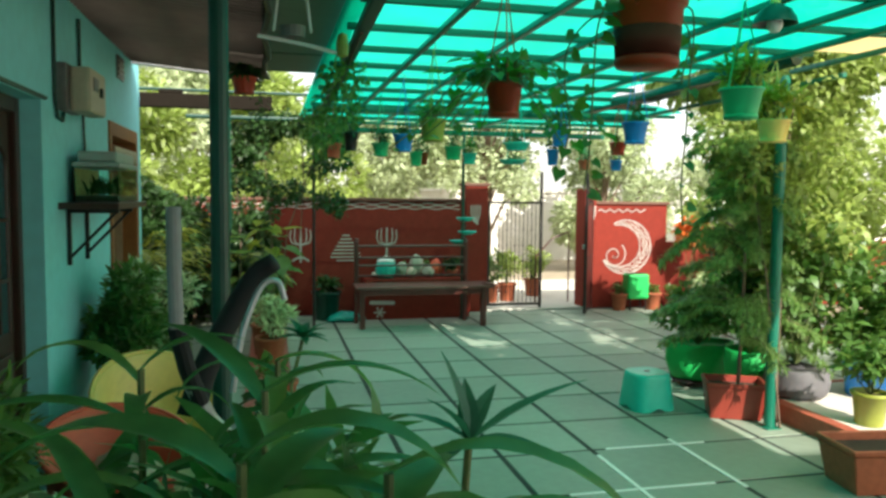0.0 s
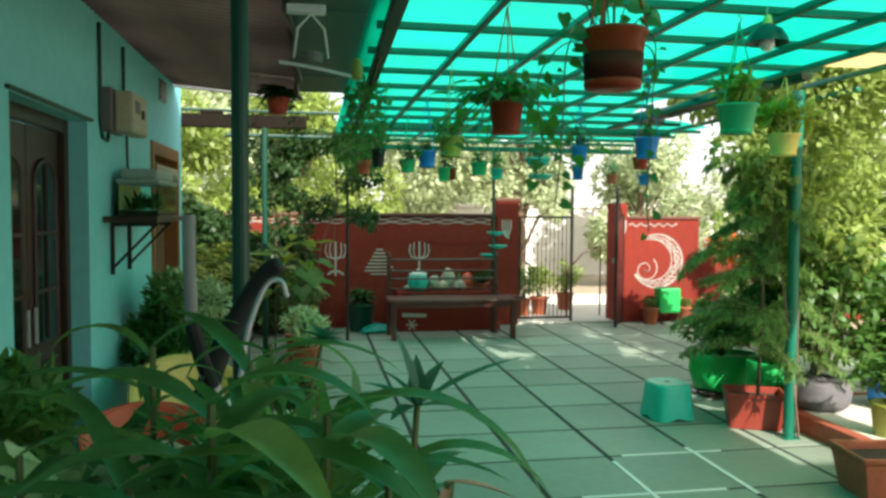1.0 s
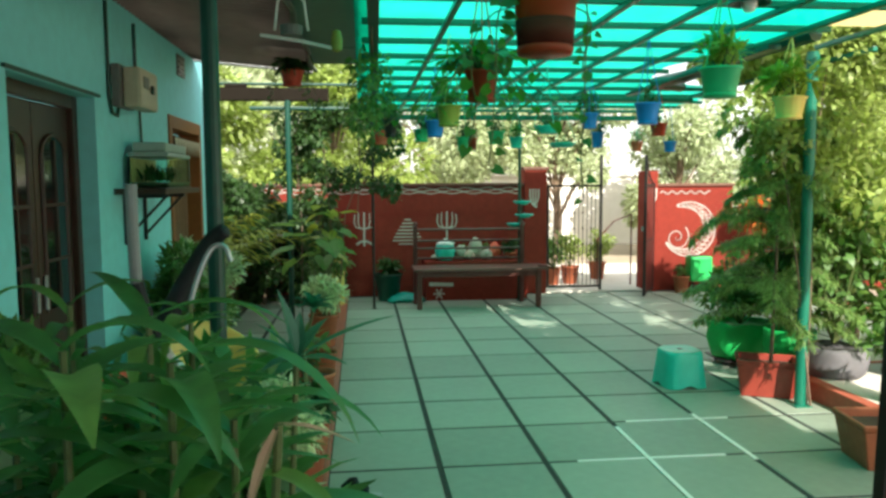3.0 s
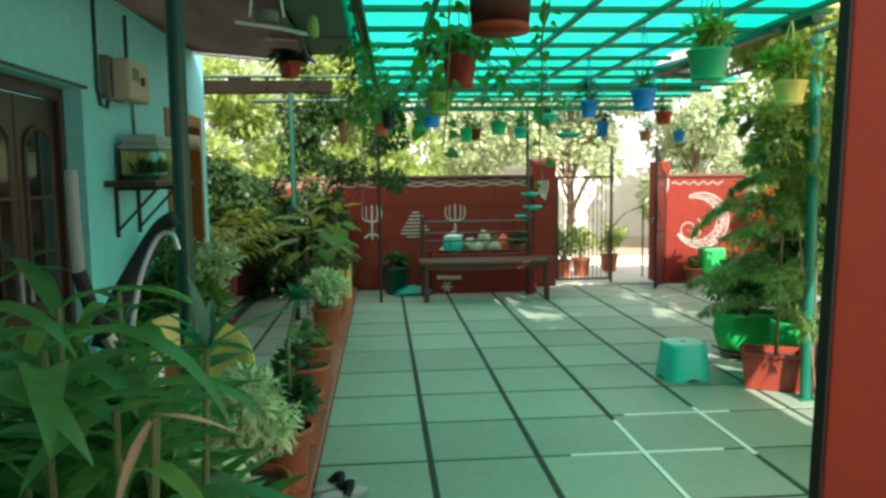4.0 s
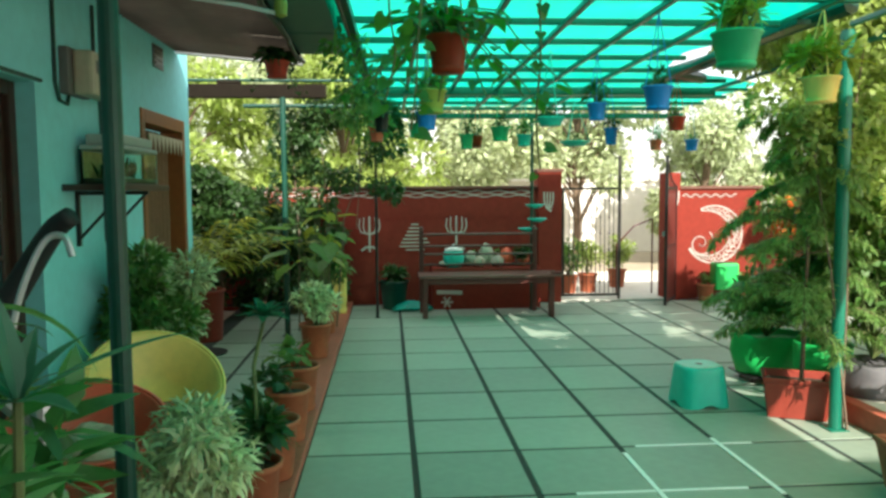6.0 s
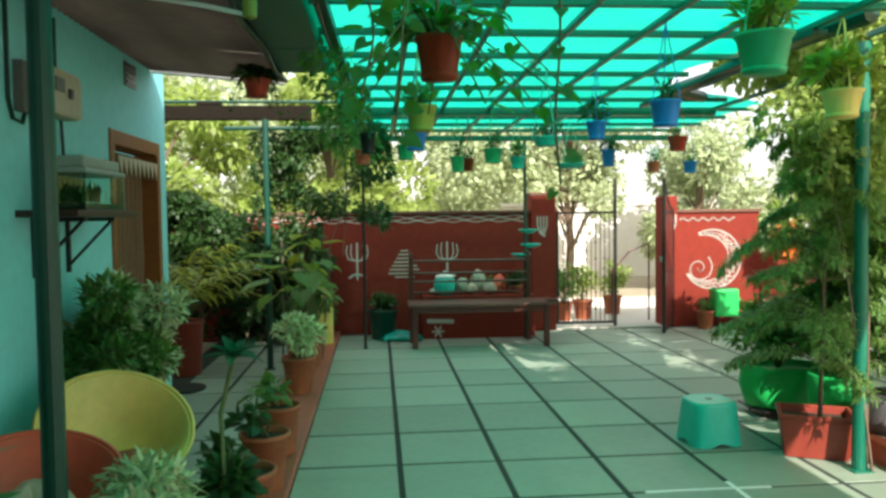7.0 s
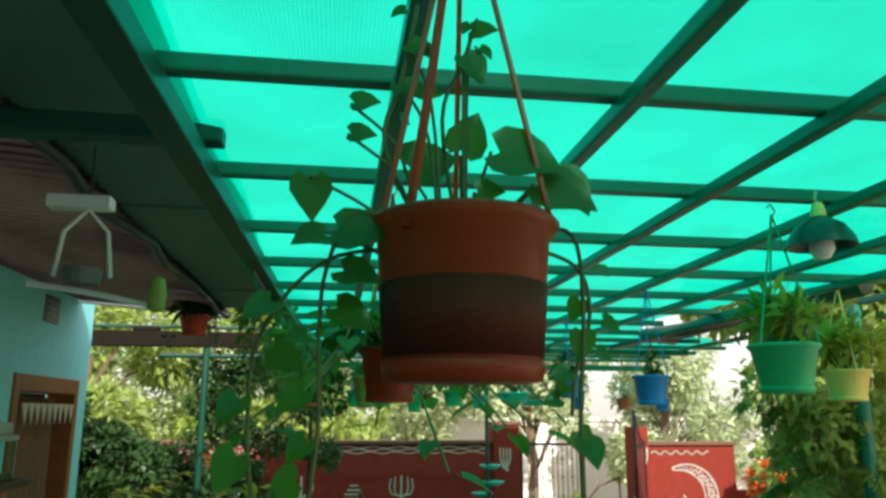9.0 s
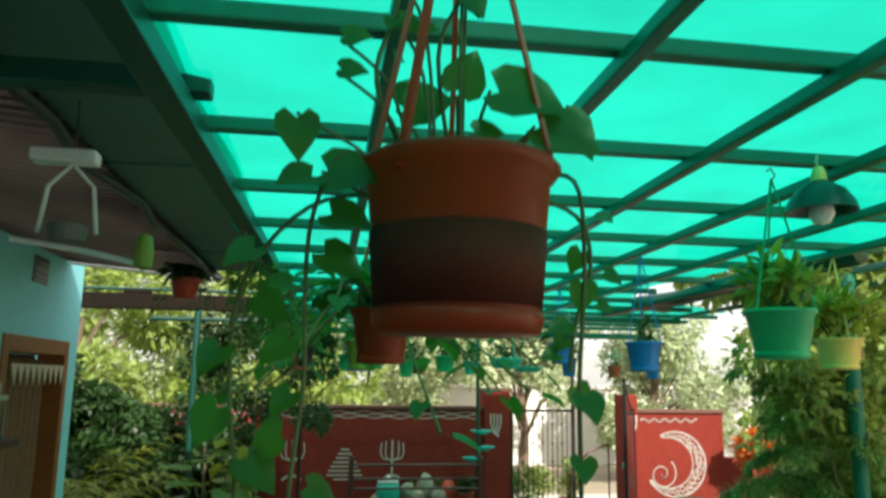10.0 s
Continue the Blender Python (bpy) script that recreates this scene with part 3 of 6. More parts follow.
def boundary():
    w = thing("wall_north", (0, 0, 0), "red plastered boundary wall with white painted motifs", "wall", kind="structure")
    y0, y1 = WALL_Y, WALL_Y + 0.2
    face = y0 - 0.003
    part("wall_panel", boxes(((-6.0, y0, -0.05), (1.86, y1, 1.52)), bevel=0.006), M_REDWALL, w)
    part("coping", boxes(((-6.0, y0 - 0.03, 1.52), (1.86, y1 + 0.03, 1.56)), bevel=0.008), M_COPING, w)
    part("gate_pillar", boxes(((1.86, y0 - 0.06, -0.05), (2.18, y1 + 0.06, 1.74)), bevel=0.01), M_REDWALL, w)
    part("pillar_cap", boxes(((1.84, y0 - 0.08, 1.74), (2.20, y1 + 0.08, 1.78)), bevel=0.008), M_COPING, w)
    part("gate_pillar", boxes(((3.62, y0 - 0.06, -0.05), (3.80, y1 + 0.06, 1.72)), bevel=0.01), M_REDWALL, w)
    part("wall_panel", boxes(((3.80, y0, -0.05), (4.95, y1, 1.50)), bevel=0.006), M_REDWALL, w)
    part("coping", boxes(((3.80, y0 - 0.03, 1.50), (4.97, y1 + 0.03, 1.54)), bevel=0.008), M_COPING, w)
    part("wall_panel", boxes(((4.95, y0 + 0.02, -0.05), (9.0, y1, 0.95)), bevel=0.006), M_REDWALL, w)
    bm = bmesh.new()
    for row in (1.485, 1.455, 1.425):
        stroke(bm, [(-2.6 + i * 0.03, row + 0.012 * math.sin(i * 0.62 + row * 90)) for i in range(147)], 0.012, face)
    part("wave_border", bm, M_MURAL, w, "white painted wavy border lines")
    for x in (-0.38, 0.77):
        bm = bmesh.new()
        trident(bm, x, 0.70, 0.46, face)
        part("trident_motif", bm, M_MURAL, w, "white painted trident motif")
    bm = bmesh.new()
    for k in range(8):
        half = 0.24 - 0.028 * k if k > 1 else 0.12 + 0.08 * k
        stroke(bm, [(0.22 - half, 0.72 + 0.048 * k), (0.22 + half, 0.72 + 0.048 * k)], 0.017, face - 0.0004 * (k % 2))
    part("stepped_motif", bm, M_MURAL, w, "white painted stepped diamond motif")
    for x, yy in ((2.0, y0 - 0.063), (3.715, y0 - 0.063)):
        bm = bmesh.new()
        for dx in (-0.06, -0.02, 0.02, 0.06):
            stroke(bm, [(x + dx * 0.5, 1.26), (x + dx, 1.36), (x + dx, 1.47)], 0.018, yy - abs(dx) * 0.01)
        stroke(bm, [(x - 0.03, 1.27), (x + 0.03, 1.22)], 0.03, yy - 0.001)
        part("leaf_motif", bm, M_MURAL, w, "white painted leaf motif on the gate pillar")
    bm = bmesh.new()
    cx, cz = 4.30, 0.88
    outer, inner = [], []
    for i in range(41):
        a = radians(118 - 268 * i / 40)
        t = i / 40
        outer.append((cx + 0.395 * math.cos(a), cz + 0.39 * math.sin(a)))
        wide = 0.02 + 0.15 * math.sin(math.pi * min(t * 1.05, 1)) ** 0.8
        inner.append((cx + (0.395 - wide) * math.cos(a), cz + (0.39 - wide) * math.sin(a)))
    stroke(bm, outer, 0.022, face)
    stroke(bm, inner, 0.018, face - 0.0004)
    rr = random.Random(5)
    for i in range(2, 38):
        o, n = Vector(outer[i]), Vector(inner[i])
        if (o - n).length > 0.04:
            m0 = o.lerp(n, rr.uniform(0.3, 0.7))
            r0 = (o - n).length * 0.24
            stroke(bm, [(m0.x + r0 * math.cos(q), m0.y + r0 * math.sin(q)) for q in np.linspace(0, 5.6, 9)], 0.013, face - 0.0008 - 0.0002 * (i % 3))
    part("crescent_motif", bm, M_MURAL, w, "white painted crescent filled with scrolls")
    bm = bmesh.new()
    stroke(bm, [(4.12 + (0.015 + 0.018 * q) * math.cos(q + 3.6), 0.76 + (0.015 + 0.018 * q) * math.sin(q + 3.6)) for q in np.linspace(0, 11.2, 50) if True][:44], 0.016, face - 0.0016)
    part("spiral_motif", bm, M_MURAL, w, "white painted spiral at the crescent's end")
    bm = bmesh.new()
    stroke(bm, [(3.86 + i * 0.02, 1.41 + 0.018 * math.sin(i * 0.9)) for i in range(38)], 0.022, face - 0.0004)
    part("wave_border", bm, M_MURAL, w, "white painted wavy border lines")


boundary()


def gate():
    g = thing("gate", (0, WALL_Y + 0.02, 0), "black wrought-iron bar gate leaf, closed", "gate", kind="structure")
    part("gate_frame", boxes(((2.20, -0.015, 0.06), (2.23, 0.015, 1.53)), ((2.23, -0.015, 1.50), (2.97, 0.015, 1.53)), ((2.23, -0.015, 0.06), (2.97, 0.015, 0.09)), ((2.97, -0.02, 0.02), (3.005, 0.02, 1.95))), M_BLACK, g)
    for i in range(11):
        x = 2.30 + i * 0.061
        part("gate_bar", bar((x, 0, 0.09), (x, 0, 1.50), 0.0055, 6), M_BLACK, g)
    for k in range(6):
        for i in range(5):
            part("boss", lathe([(0, -0.016), (0.013, -0.010), (0.016, 0), (0.013, 0.010), (0, 0.016)], 6, at=(2.36 + i * 0.122, 0, 0.25 + k * 0.22)), M_BLACK, g)
    s = thing("gate", Matrix.Translation((3.73, WALL_Y - 0.085, 0)) @ pose(0, 0, 0, 0, 0, 239), "dark maroon sheet-metal gate leaf standing open inwards", "gate", kind="structure")
    part("sheet", boxes(((0.02, -0.006, 0.06), (0.66, 0.006, 1.50))), M_RUST, s)
    part("gate_frame", boxes(((0.0, -0.018, 0.02), (0.025, 0.018, 1.55)), ((0.655, -0.018, 0.02), (0.685, 0.018, 1.92)), ((0.025, -0.018, 1.50), (0.655, 0.018, 1.53)), ((0.025, -0.018, 0.04), (0.655, 0.018, 0.07)), ((0.025, -0.015, 0.75), (0.655, 0.015, 0.78))), M_BLACK, s)
    part("scroll", tube(bmesh.new(), [(0.67, 0, 1.90), (0.58, 0, 1.86), (0.45, 0, 1.72), (0.30, 0, 1.60), (0.02, 0, 1.53)], 0.010, 6), M_BLACK, s)
    for i in range(5):
        x = 0.12 + i * 0.11
        part("gate_bar", bar((x, 0, 1.53), (x, 0, 1.58 + 0.26 * (x / 0.66) ** 2), 0.005, 6), M_BLACK, s)
    part("latch", boxes(((0.60, -0.05, 0.90), (0.67, -0.02, 0.96)), bevel=0.004), M_STEEL, s)
    r = thing("side_railing", (3.0, 10.9, -0.04), "black iron stair railing outside the gate", "railing", kind="structure")
    part("rail", tube(bmesh.new(), [(0.1, 0.0, 0.75), (0.35, 0.0, 1.02), (0.62, 0.0, 1.12)], 0.012), M_RUST, r)
    for x, z in ((0.1, 0.75), (0.62, 1.12)):
        part("post", bar((x, 0, 0), (x, 0, z), 0.012), M_RUST, r)
    t = thing("gate_sill", (0, 0, 0), "pinkish concrete gate threshold", "sill", kind="structure")
    part("slab", boxes(((2.18, WALL_Y - 0.06, -0.04), (3.62, WALL_Y + 0.6, 0.02)), bevel=0.008), M_LANE, t)


gate()

# ---- near red post ----
rp = thing("flat_post", pose(0.357, 1.03, 0, 0, 1.6, 0), "red oxide painted flat steel post with a dark edge", "post", kind="structure")
part("post", boxes(((0.0, 0.0, -0.02), (0.17, 0.027, 2.40)), bevel=0.004), M_REDPOST, rp)
# Black strip put on for the post's side face lying in shade.
part("edge_strip", boxes(((-0.006, 0.001, -0.01), (-0.001, 0.026, 2.36)), bevel=0.001), M_BLACK, rp, "black strip standing in for the shaded side face")

# ---- kerbs ----
k1 = thing("kerb", (0, 0, 0), "low red oxide painted kerb under the flower pots", "kerb", kind="structure")
part("kerb_stone", boxes(((-0.98, 1.2, -0.02), (-0.61, 10.38, 0.045)), bevel=0.008), M_KERB, k1)
k2 = thing("raised_bed", (0, 0, 0), "raised pale concrete bed with a red painted edge", "planting bed", kind="structure")
part("bed_top", boxes(((2.90, -3.1, -0.02), (4.6, 5.45, 0.125)), bevel=0.006), M_LANE, k2)
part("bed_edge", boxes(((2.80, -3.1, -0.02), (2.898, 5.45, 0.13)), ((2.80, 5.452, -0.02), (4.6, 5.52, 0.13)), bevel=0.008), M_KERB, k2)
k3 = thing("kerb", (0, 0, 0), "low red painted kerb beside the garden", "kerb", kind="structure")
part("kerb_stone", boxes(((5.3, 5.6, -0.02), (5.42, 10.3, 0.12)), bevel=0.008), M_KERB, k3)


# ---- pots ----
def pot(name, at, r, h, m, label, category="flower pot", group="", taper=0.72):
    p = thing(name, at, label, category, group)
    part("body", lathe(pot_profile(r, h, taper), 28), m, p, smooth=True)
    part("soil", soil_disc(r - 0.014, h - 0.02), M_SOIL, p, "dark potting soil")
    return p


def bush(parent, c, radius, n, L, W, m, seed, stems=6, base=(0, 0, 0.2), up=0.3, name="foliage", droop=0.3):
    """A bushy plant: stems from the base to clumps, leaves round the clumps."""
    rng = np.random.default_rng(seed)
    c = np.array(c, float)
    radius = np.broadcast_to(np.array(radius, float), 3)
    clumps = []
    bm = bmesh.new()
    for k in range(stems):
        d = rng.normal(size=3)
        d /= np.linalg.norm(d)
        tip = c + d * radius * rng.uniform(0.3, 0.85)
        clumps.append((tip, float(radius.min()) * rng.uniform(0.35, 0.6)))
        mid = (np.array(base) + tip) / 2 + rng.normal(size=3) * 0.02
        tube(bm, [base, mid, tip], 0.006 + 0.004 * float(radius.max()), 5, 0.4)
    tagged(part("branchwork", bm, M_STEM, parent), kind="stuff")
    P, out = crown_points(rng, n, clumps, 0.6)
    D = out * 0.8 + rng.normal(size=(n, 3)) * 0.5
    D[:, 2] += up
    N = rng.normal(size=(n, 3)) * 0.4 + np.array([0, 0, 1.0])
    return leaves(name, P, D, N, rng.uniform(0.7, 1.25, n) * L, rng.uniform(0.75, 1.2, n) * W, m, parent, droop=droop)


# ---- bench and what stands round it ----
def bench():
    b = thing("bench", (0, 0, 0), "dark red painted wooden bench with a slatted back", "bench")
    for k in range(5):
        y = 9.12 + 0.097 * k
        part("seat_board", boxes(((0.22, y, 0.475), (1.91, y + 0.092, 0.508)), bevel=0.005), M_BENCH, b)
    for x in (0.29, 1.79):
        part("leg", boxes(((x - 0.032, 9.155, 0.0), (x + 0.032, 9.215, 0.474)), bevel=0.006), M_RUST, b)
    for x in (0.27, 1.67):
        part("back_post", boxes(((x - 0.026, 9.602, 0.0), (x + 0.026, 9.654, 1.02)), bevel=0.006), M_RUST, b)
        part("knob", lathe([(0, 0), (0.022, 0.004), (0.03, 0.02), (0.02, 0.04), (0, 0.046)], 10, at=(x, 9.628, 1.02)), M_RUST, b)
    for z in (0.59, 0.72, 0.82, 0.965):
        part("back_rail", bar((0.29, 9.62, z), (1.65, 9.62, z), 0.014), M_RUST, b)
    part("apron", boxes(((0.32, 9.17, 0.40), (1.76, 9.20, 0.468))), M_RUST, b)
    part("armrest", boxes(((1.80, 9.14, 0.512), (1.92, 9.30, 0.53)), bevel=0.004), M_RUST, b)


bench()
pl = thing("ledge", (0, 0, 0), "low dark red masonry ledge behind the bench", "ledge", kind="structure")
part("masonry", boxes(((0.42, 9.86, -0.02), (1.80, 10.39, 0.52)), bevel=0.01), M_REDWALL, pl)

bm = bmesh.new()
stroke(bm, [(0.48, 0.22), (0.78, 0.21)], 0.05, 9.857)
for q in range(6):
    a = q * math.pi / 3
    stroke(bm, [(0.60, 0.09), (0.60 + 0.07 * math.cos(a), 0.09 + 0.07 * math.sin(a))], 0.022, 9.857 - 0.0002 * q)
part("flower_motif", bm, M_MURAL, pl, "white painted flower and bar")

mk = thing("water_pot", (0.70, 10.02, 0.522), "teal round water pot with a pale lid on the ledge", "water pot")
part("body", lathe([(0, 0), (0.10, 0), (0.13, 0.06), (0.135, 0.14), (0.12, 0.20), (0.10, 0.215), (0, 0.215)], 20), M_TEAL, mk, smooth=True)
part("lid", lathe([(0.118, 0.216), (0.118, 0.232), (0.06, 0.25), (0.02, 0.262), (0.018, 0.29), (0, 0.295)], 20), M_WHITE, mk, "pale lid with a knob", smooth=True)


def lump(name, x, y, z, sx, sy, sz, m, seed, label, category):
    """A rounded uneven stone or clay piece."""
    bm = bmesh.new()
    bmesh.ops.create_icosphere(bm, subdivisions=3, radius=1.0)
    for v in bm.verts:
        q = 1 + 0.28 * noise.noise(v.co * 1.6 + Vector((seed, 0, 0)))
        v.co = Vector((v.co.x * sx * q, v.co.y * sy * q, max(v.co.z, -0.8) * sz * q + sz * 0.8))
    low = min(v.co.z for v in bm.verts)
    bmesh.ops.translate(bm, verts=bm.verts, vec=(0, 0, -low))
    ob = part(name, bm, m, None, smooth=True)
    ob.matrix_basis = Matrix.Translation((x, y, z))
    return tagged(ob, label, category, "ledge ornaments")


LEDGE = 0.522
for k, (x, y, sx, sz, m, label) in enumerate(((0.93, 10.12, 0.085, 0.10, M_STONE, "pale rounded stone on the red ledge"), (1.03, 9.98, 0.07, 0.07, M_CREAM, "low cream stone on the red ledge"),
                                              (1.14, 10.20, 0.09, 0.145, M_STONE, "tall pale upright stone on the red ledge"), (1.27, 10.02, 0.08, 0.08, M_STONE, "grey-cream stone beside the orange one"),
                                              (1.40, 10.16, 0.085, 0.12, M_CORAL, "orange-red clay lump on the red ledge"), (0.56, 10.05, 0.05, 0.04, M_STONE, "small grey stone at the ledge's end"))):
    lump("ornamental_stone", x, y, LEDGE, sx, 0.075, sz, m, k * 3.7, label, "stone")
for x, sd in ((1.02, 141), (1.30, 142)):
    q = pot("potted_plant", (x, 10.30, LEDGE), 0.055, 0.09, M_TERRA, "tiny potted plant among the stones on the ledge", "potted plant", "ledge pots")
    bush(q, (0, 0, 0.13), (0.07, 0.06, 0.05), 70, 0.06, 0.025, L_MID, sd, 5, (0, 0, 0.08))
q = pot("potted_plant", (1.60, 10.05, LEDGE), 0.08, 0.10, M_TERRA, "leafy plant in a low pot on the ledge", "potted plant", "ledge pots")
bush(q, (0, 0, 0.17), (0.13, 0.1, 0.08), 220, 0.075, 0.035, L_DARK, 143, 8, (0, 0, 0.09))

ds = thing("dish_stand", (1.70, 9.765, 0), "thin dark stand with three teal bird dishes beside the pole", "bird bath")
part("rod", bar((0, 0, 0), (0, 0, 1.36), 0.008), M_DARKGREEN, ds)
part("base", lathe([(0, 0), (0.075, 0), (0.07, 0.015), (0.02, 0.03), (0, 0.03)], 18), M_DARKGREEN, ds)
for x, z, r in ((0.0, 1.27, 0.12), (0.03, 1.095, 0.125), (-0.09, 0.975, 0.12)):
    part("dish", lathe([(0, z), (r * 0.5, z + 0.006), (r, z + 0.045), (r, z + 0.053), (r * 0.5, z + 0.016), (0, z + 0.012)], 20, at=(x, 0, 0)), M_TEAL, ds, smooth=True)

gr = pot("potted_plant", (-0.07, 10.0, 0), 0.19, 0.36, M_DARKGREEN, "dark green urn with a low leafy plant by the wall", "potted plant")
bush(gr, (0, 0, 0.45), (0.19, 0.17, 0.10), 260, 0.10, 0.045, L_DARK, 150, 9, (0, 0, 0.33), 0.3)

bm = bmesh.new()
rr = random.Random(3)
cv = [[None] * 12 for _ in range(9)]
for i in range(9):
    for j in range(12):
        u, v = i / 8 - 0.5, j / 11 - 0.5
        cv[i][j] = bm.verts.new((u * 0.5 + rr.uniform(-.01, .01), v * 0.34, 0.012 + max(0.0, 0.10 * (1 - 4 * u * u) * (1 - 4 * v * v)) + rr.uniform(0, 0.025)))
for i in range(8):
    for j in range(11):
        bm.faces.new((cv[i][j], cv[i + 1][j], cv[i + 1][j + 1], cv[i][j + 1]))
bmesh.ops.solidify(bm, geom=bm.faces, thickness=0.006)
cl = part("tarpaulin", bm, M_TEAL, None, smooth=True)
cl.matrix_basis = Matrix.Translation((0.16, 9.85, 0.0))
tagged(cl, "crumpled teal plastic sheet on the floor by the wall", "plastic sheet")

yb = thing("yellow_canister", (-0.74, 9.45, 0.045), "upright yellow plastic canister on the kerb", "canister")
part("body", boxes(((-0.08, -0.07, 0), (0.10, 0.07, 0.56)), bevel=0.02), M_YELLOW, yb)
part("cap", lathe([(0, 0.56), (0.035, 0.56), (0.035, 0.60), (0, 0.60)], 12), M_YELLOW, yb)


# ---- stool ----
def stool():
    s = thing("stool", pose(2.03, 5.50, 0.0, 0, 0, 4), "teal plastic bathroom stool standing on the slabs", "stool")
    bm = bmesh.new()
    n = 40
    rings = []
    for r, z, p in ((0.172, 0.0, 5), (0.169, 0.03, 5), (0.158, 0.14, 4.4), (0.149, 0.25, 3.8), (0.146, 0.268, 3.4), (0.138, 0.276, 3.2), (0.128, 0.274, 3), (0.06, 0.275, 2)):
        ring = []
        for k in range(n):
            a = k * math.tau / n
            c, q = math.cos(a), math.sin(a)
            m = r * (abs(c) ** p + abs(q) ** p) ** (-1 / p)
            arch = 0.055 * max(0.0, math.cos(2 * a) ** 2 - 0.55) if z < 0.01 else 0.028 * max(0.0, math.cos(2 * a) ** 2 - 0.55) if z < 0.04 else 0.0
            ring.append(bm.verts.new((m * c, m * q, z + arch)))
        rings.append(ring)
    for a, b in zip(rings, rings[1:]):
        for k in range(n):
            bm.faces.new((a[k], a[(k + 1) % n], b[(k + 1) % n], b[k]))
    bm.faces.new(rings[-1])
    part("shell", bm, M_TEAL, s, smooth=True)
    # Solid dark disc stands in for the shade of an open finger hole.
    part("grip_hole", lathe([(0, 0.2765), (0.022, 0.2765), (0.024, 0.278), (0.02, 0.2785), (0, 0.278)], 16), M_DARKGREEN, s, "dark disc painted for a shaded finger hole")


stool()


KERB = 0.047
# near variegated plant
p = pot("potted_plant", (-0.80, 2.98, KERB), 0.18, 0.31, M_TERRA, "pale variegated bushy plant in a terracotta pot on the kerb", "potted plant", "kerb pots")
bush(p, (0.0, 0.0, 0.56), (0.19, 0.19, 0.18), 2600, 0.058, 0.016, L_VARI, 11, 18, (0, 0, 0.3), -0.1, droop=0.6)
p = pot("potted_plant", (-0.72, 3.62, KERB), 0.13, 0.31, M_TERRA, "tall bare-stemmed succulent with a dark rosette in a terracotta pot", "potted plant", "kerb pots")
part("stem", tube(bmesh.new(), [(0, 0, 0.28), (0.03, -0.02, 0.5), (0.02, 0.0, 0.72), (0.07, 0.0, 0.93)], 0.009, 6), M_STEM, p)
bm = bmesh.new()
for k in range(16):
    strap(bm, (0.07, 0.0, 0.93), k * 137.5, 5 + 55 * (k / 16), 0.12, 0.045, 40, 6)
part("rosette", bm, L_AGAVE, p)
bush(p, (0.02, 0.05, 0.40), (0.12, 0.14, 0.10), 260, 0.10, 0.045, L_DARK, 12, 6, (0, 0, 0.28), 0.3)
for i, (y, r, m, sd) in enumerate(((4.25, 0.14, L_DARK, 13), (4.85, 0.135, L_DARK, 14), (5.45, 0.13, L_MID, 15))):
    p = pot("potted_plant", (-0.73, y, KERB), r, 0.30, M_TERRA, "low dark-leaved plant in a weathered terracotta pot on the kerb", "potted plant", "kerb pots")
    bush(p, (-0.07, 0.0, 0.37), (0.10, 0.12, 0.06), 45, 0.11, 0.055, m, sd, 6, (0, 0, 0.28), 0.2)
p = pot("potted_plant", (-0.78, 7.05, KERB), 0.14, 0.30, M_TERRA, "pale variegated bushy plant beside the arrowhead plants", "potted plant", "kerb pots")
bush(p, (0.02, 0.0, 0.50), (0.17, 0.17, 0.17), 900, 0.07, 0.022, L_VARI, 16, 10, (0, 0, 0.28), 0.2)


def broad_plant(p, seed, n, top, size, base=(0, 0, 0.28), m=None, spread=0.22):
    """Long petioles that carry large heart-shaped leaves."""
    rr = random.Random(seed)
    for k in range(n):
        bs, bl = bmesh.new(), bmesh.new()
        a = k * 2.4 + rr.uniform(-0.3, 0.3)
        reach = spread * rr.uniform(0.4, 1.2)
        tip = Vector((base[0] + reach * math.cos(a), base[1] + reach * math.sin(a), base[2] + (top - base[2]) * rr.uniform(0.45, 1.0)))
        mid = Vector(base).lerp(tip, 0.5) + Vector((0, 0, 0.06))
        tube(bs, [base, mid, tip], 0.005, 5, 0.6)
        way = Vector((math.cos(a), math.sin(a), rr.uniform(-0.7, 0.3)))
        heart(bl, tip, way, Vector((math.cos(a) * 0.3, math.sin(a) * 0.3, 1)), size * rr.uniform(0.7, 1.2))
        st = part("petiole", bs, M_STEM, p)
        part("leaf", bl, m or L_MID, st)


p = pot("potted_plant", (-0.82, 7.75, KERB), 0.15, 0.30, M_TERRA, "arrowhead plant with tall petioles in a terracotta pot", "potted plant", "kerb pots")
broad_plant(p, 4, 15, 1.22, 0.25, m=L_MID, spread=0.28)
p = pot("potted_plant", (-0.80, 8.2, KERB), 0.15, 0.30, M_TERRA, "tall bright-leaved plant climbing from a terracotta pot", "potted plant", "kerb pots")
broad_plant(p, 5, 15, 1.30, 0.18, m=L_PALM, spread=0.16)
p = pot("potted_plant", (-0.80, 8.85, KERB), 0.14, 0.28, M_TERRA, "leafy green plant in a terracotta pot by the wall", "potted plant", "kerb pots")
bush(p, (0.0, 0, 0.62), (0.2, 0.2, 0.3), 500, 0.11, 0.045, L_MID, 18, 9, (0, 0, 0.26))


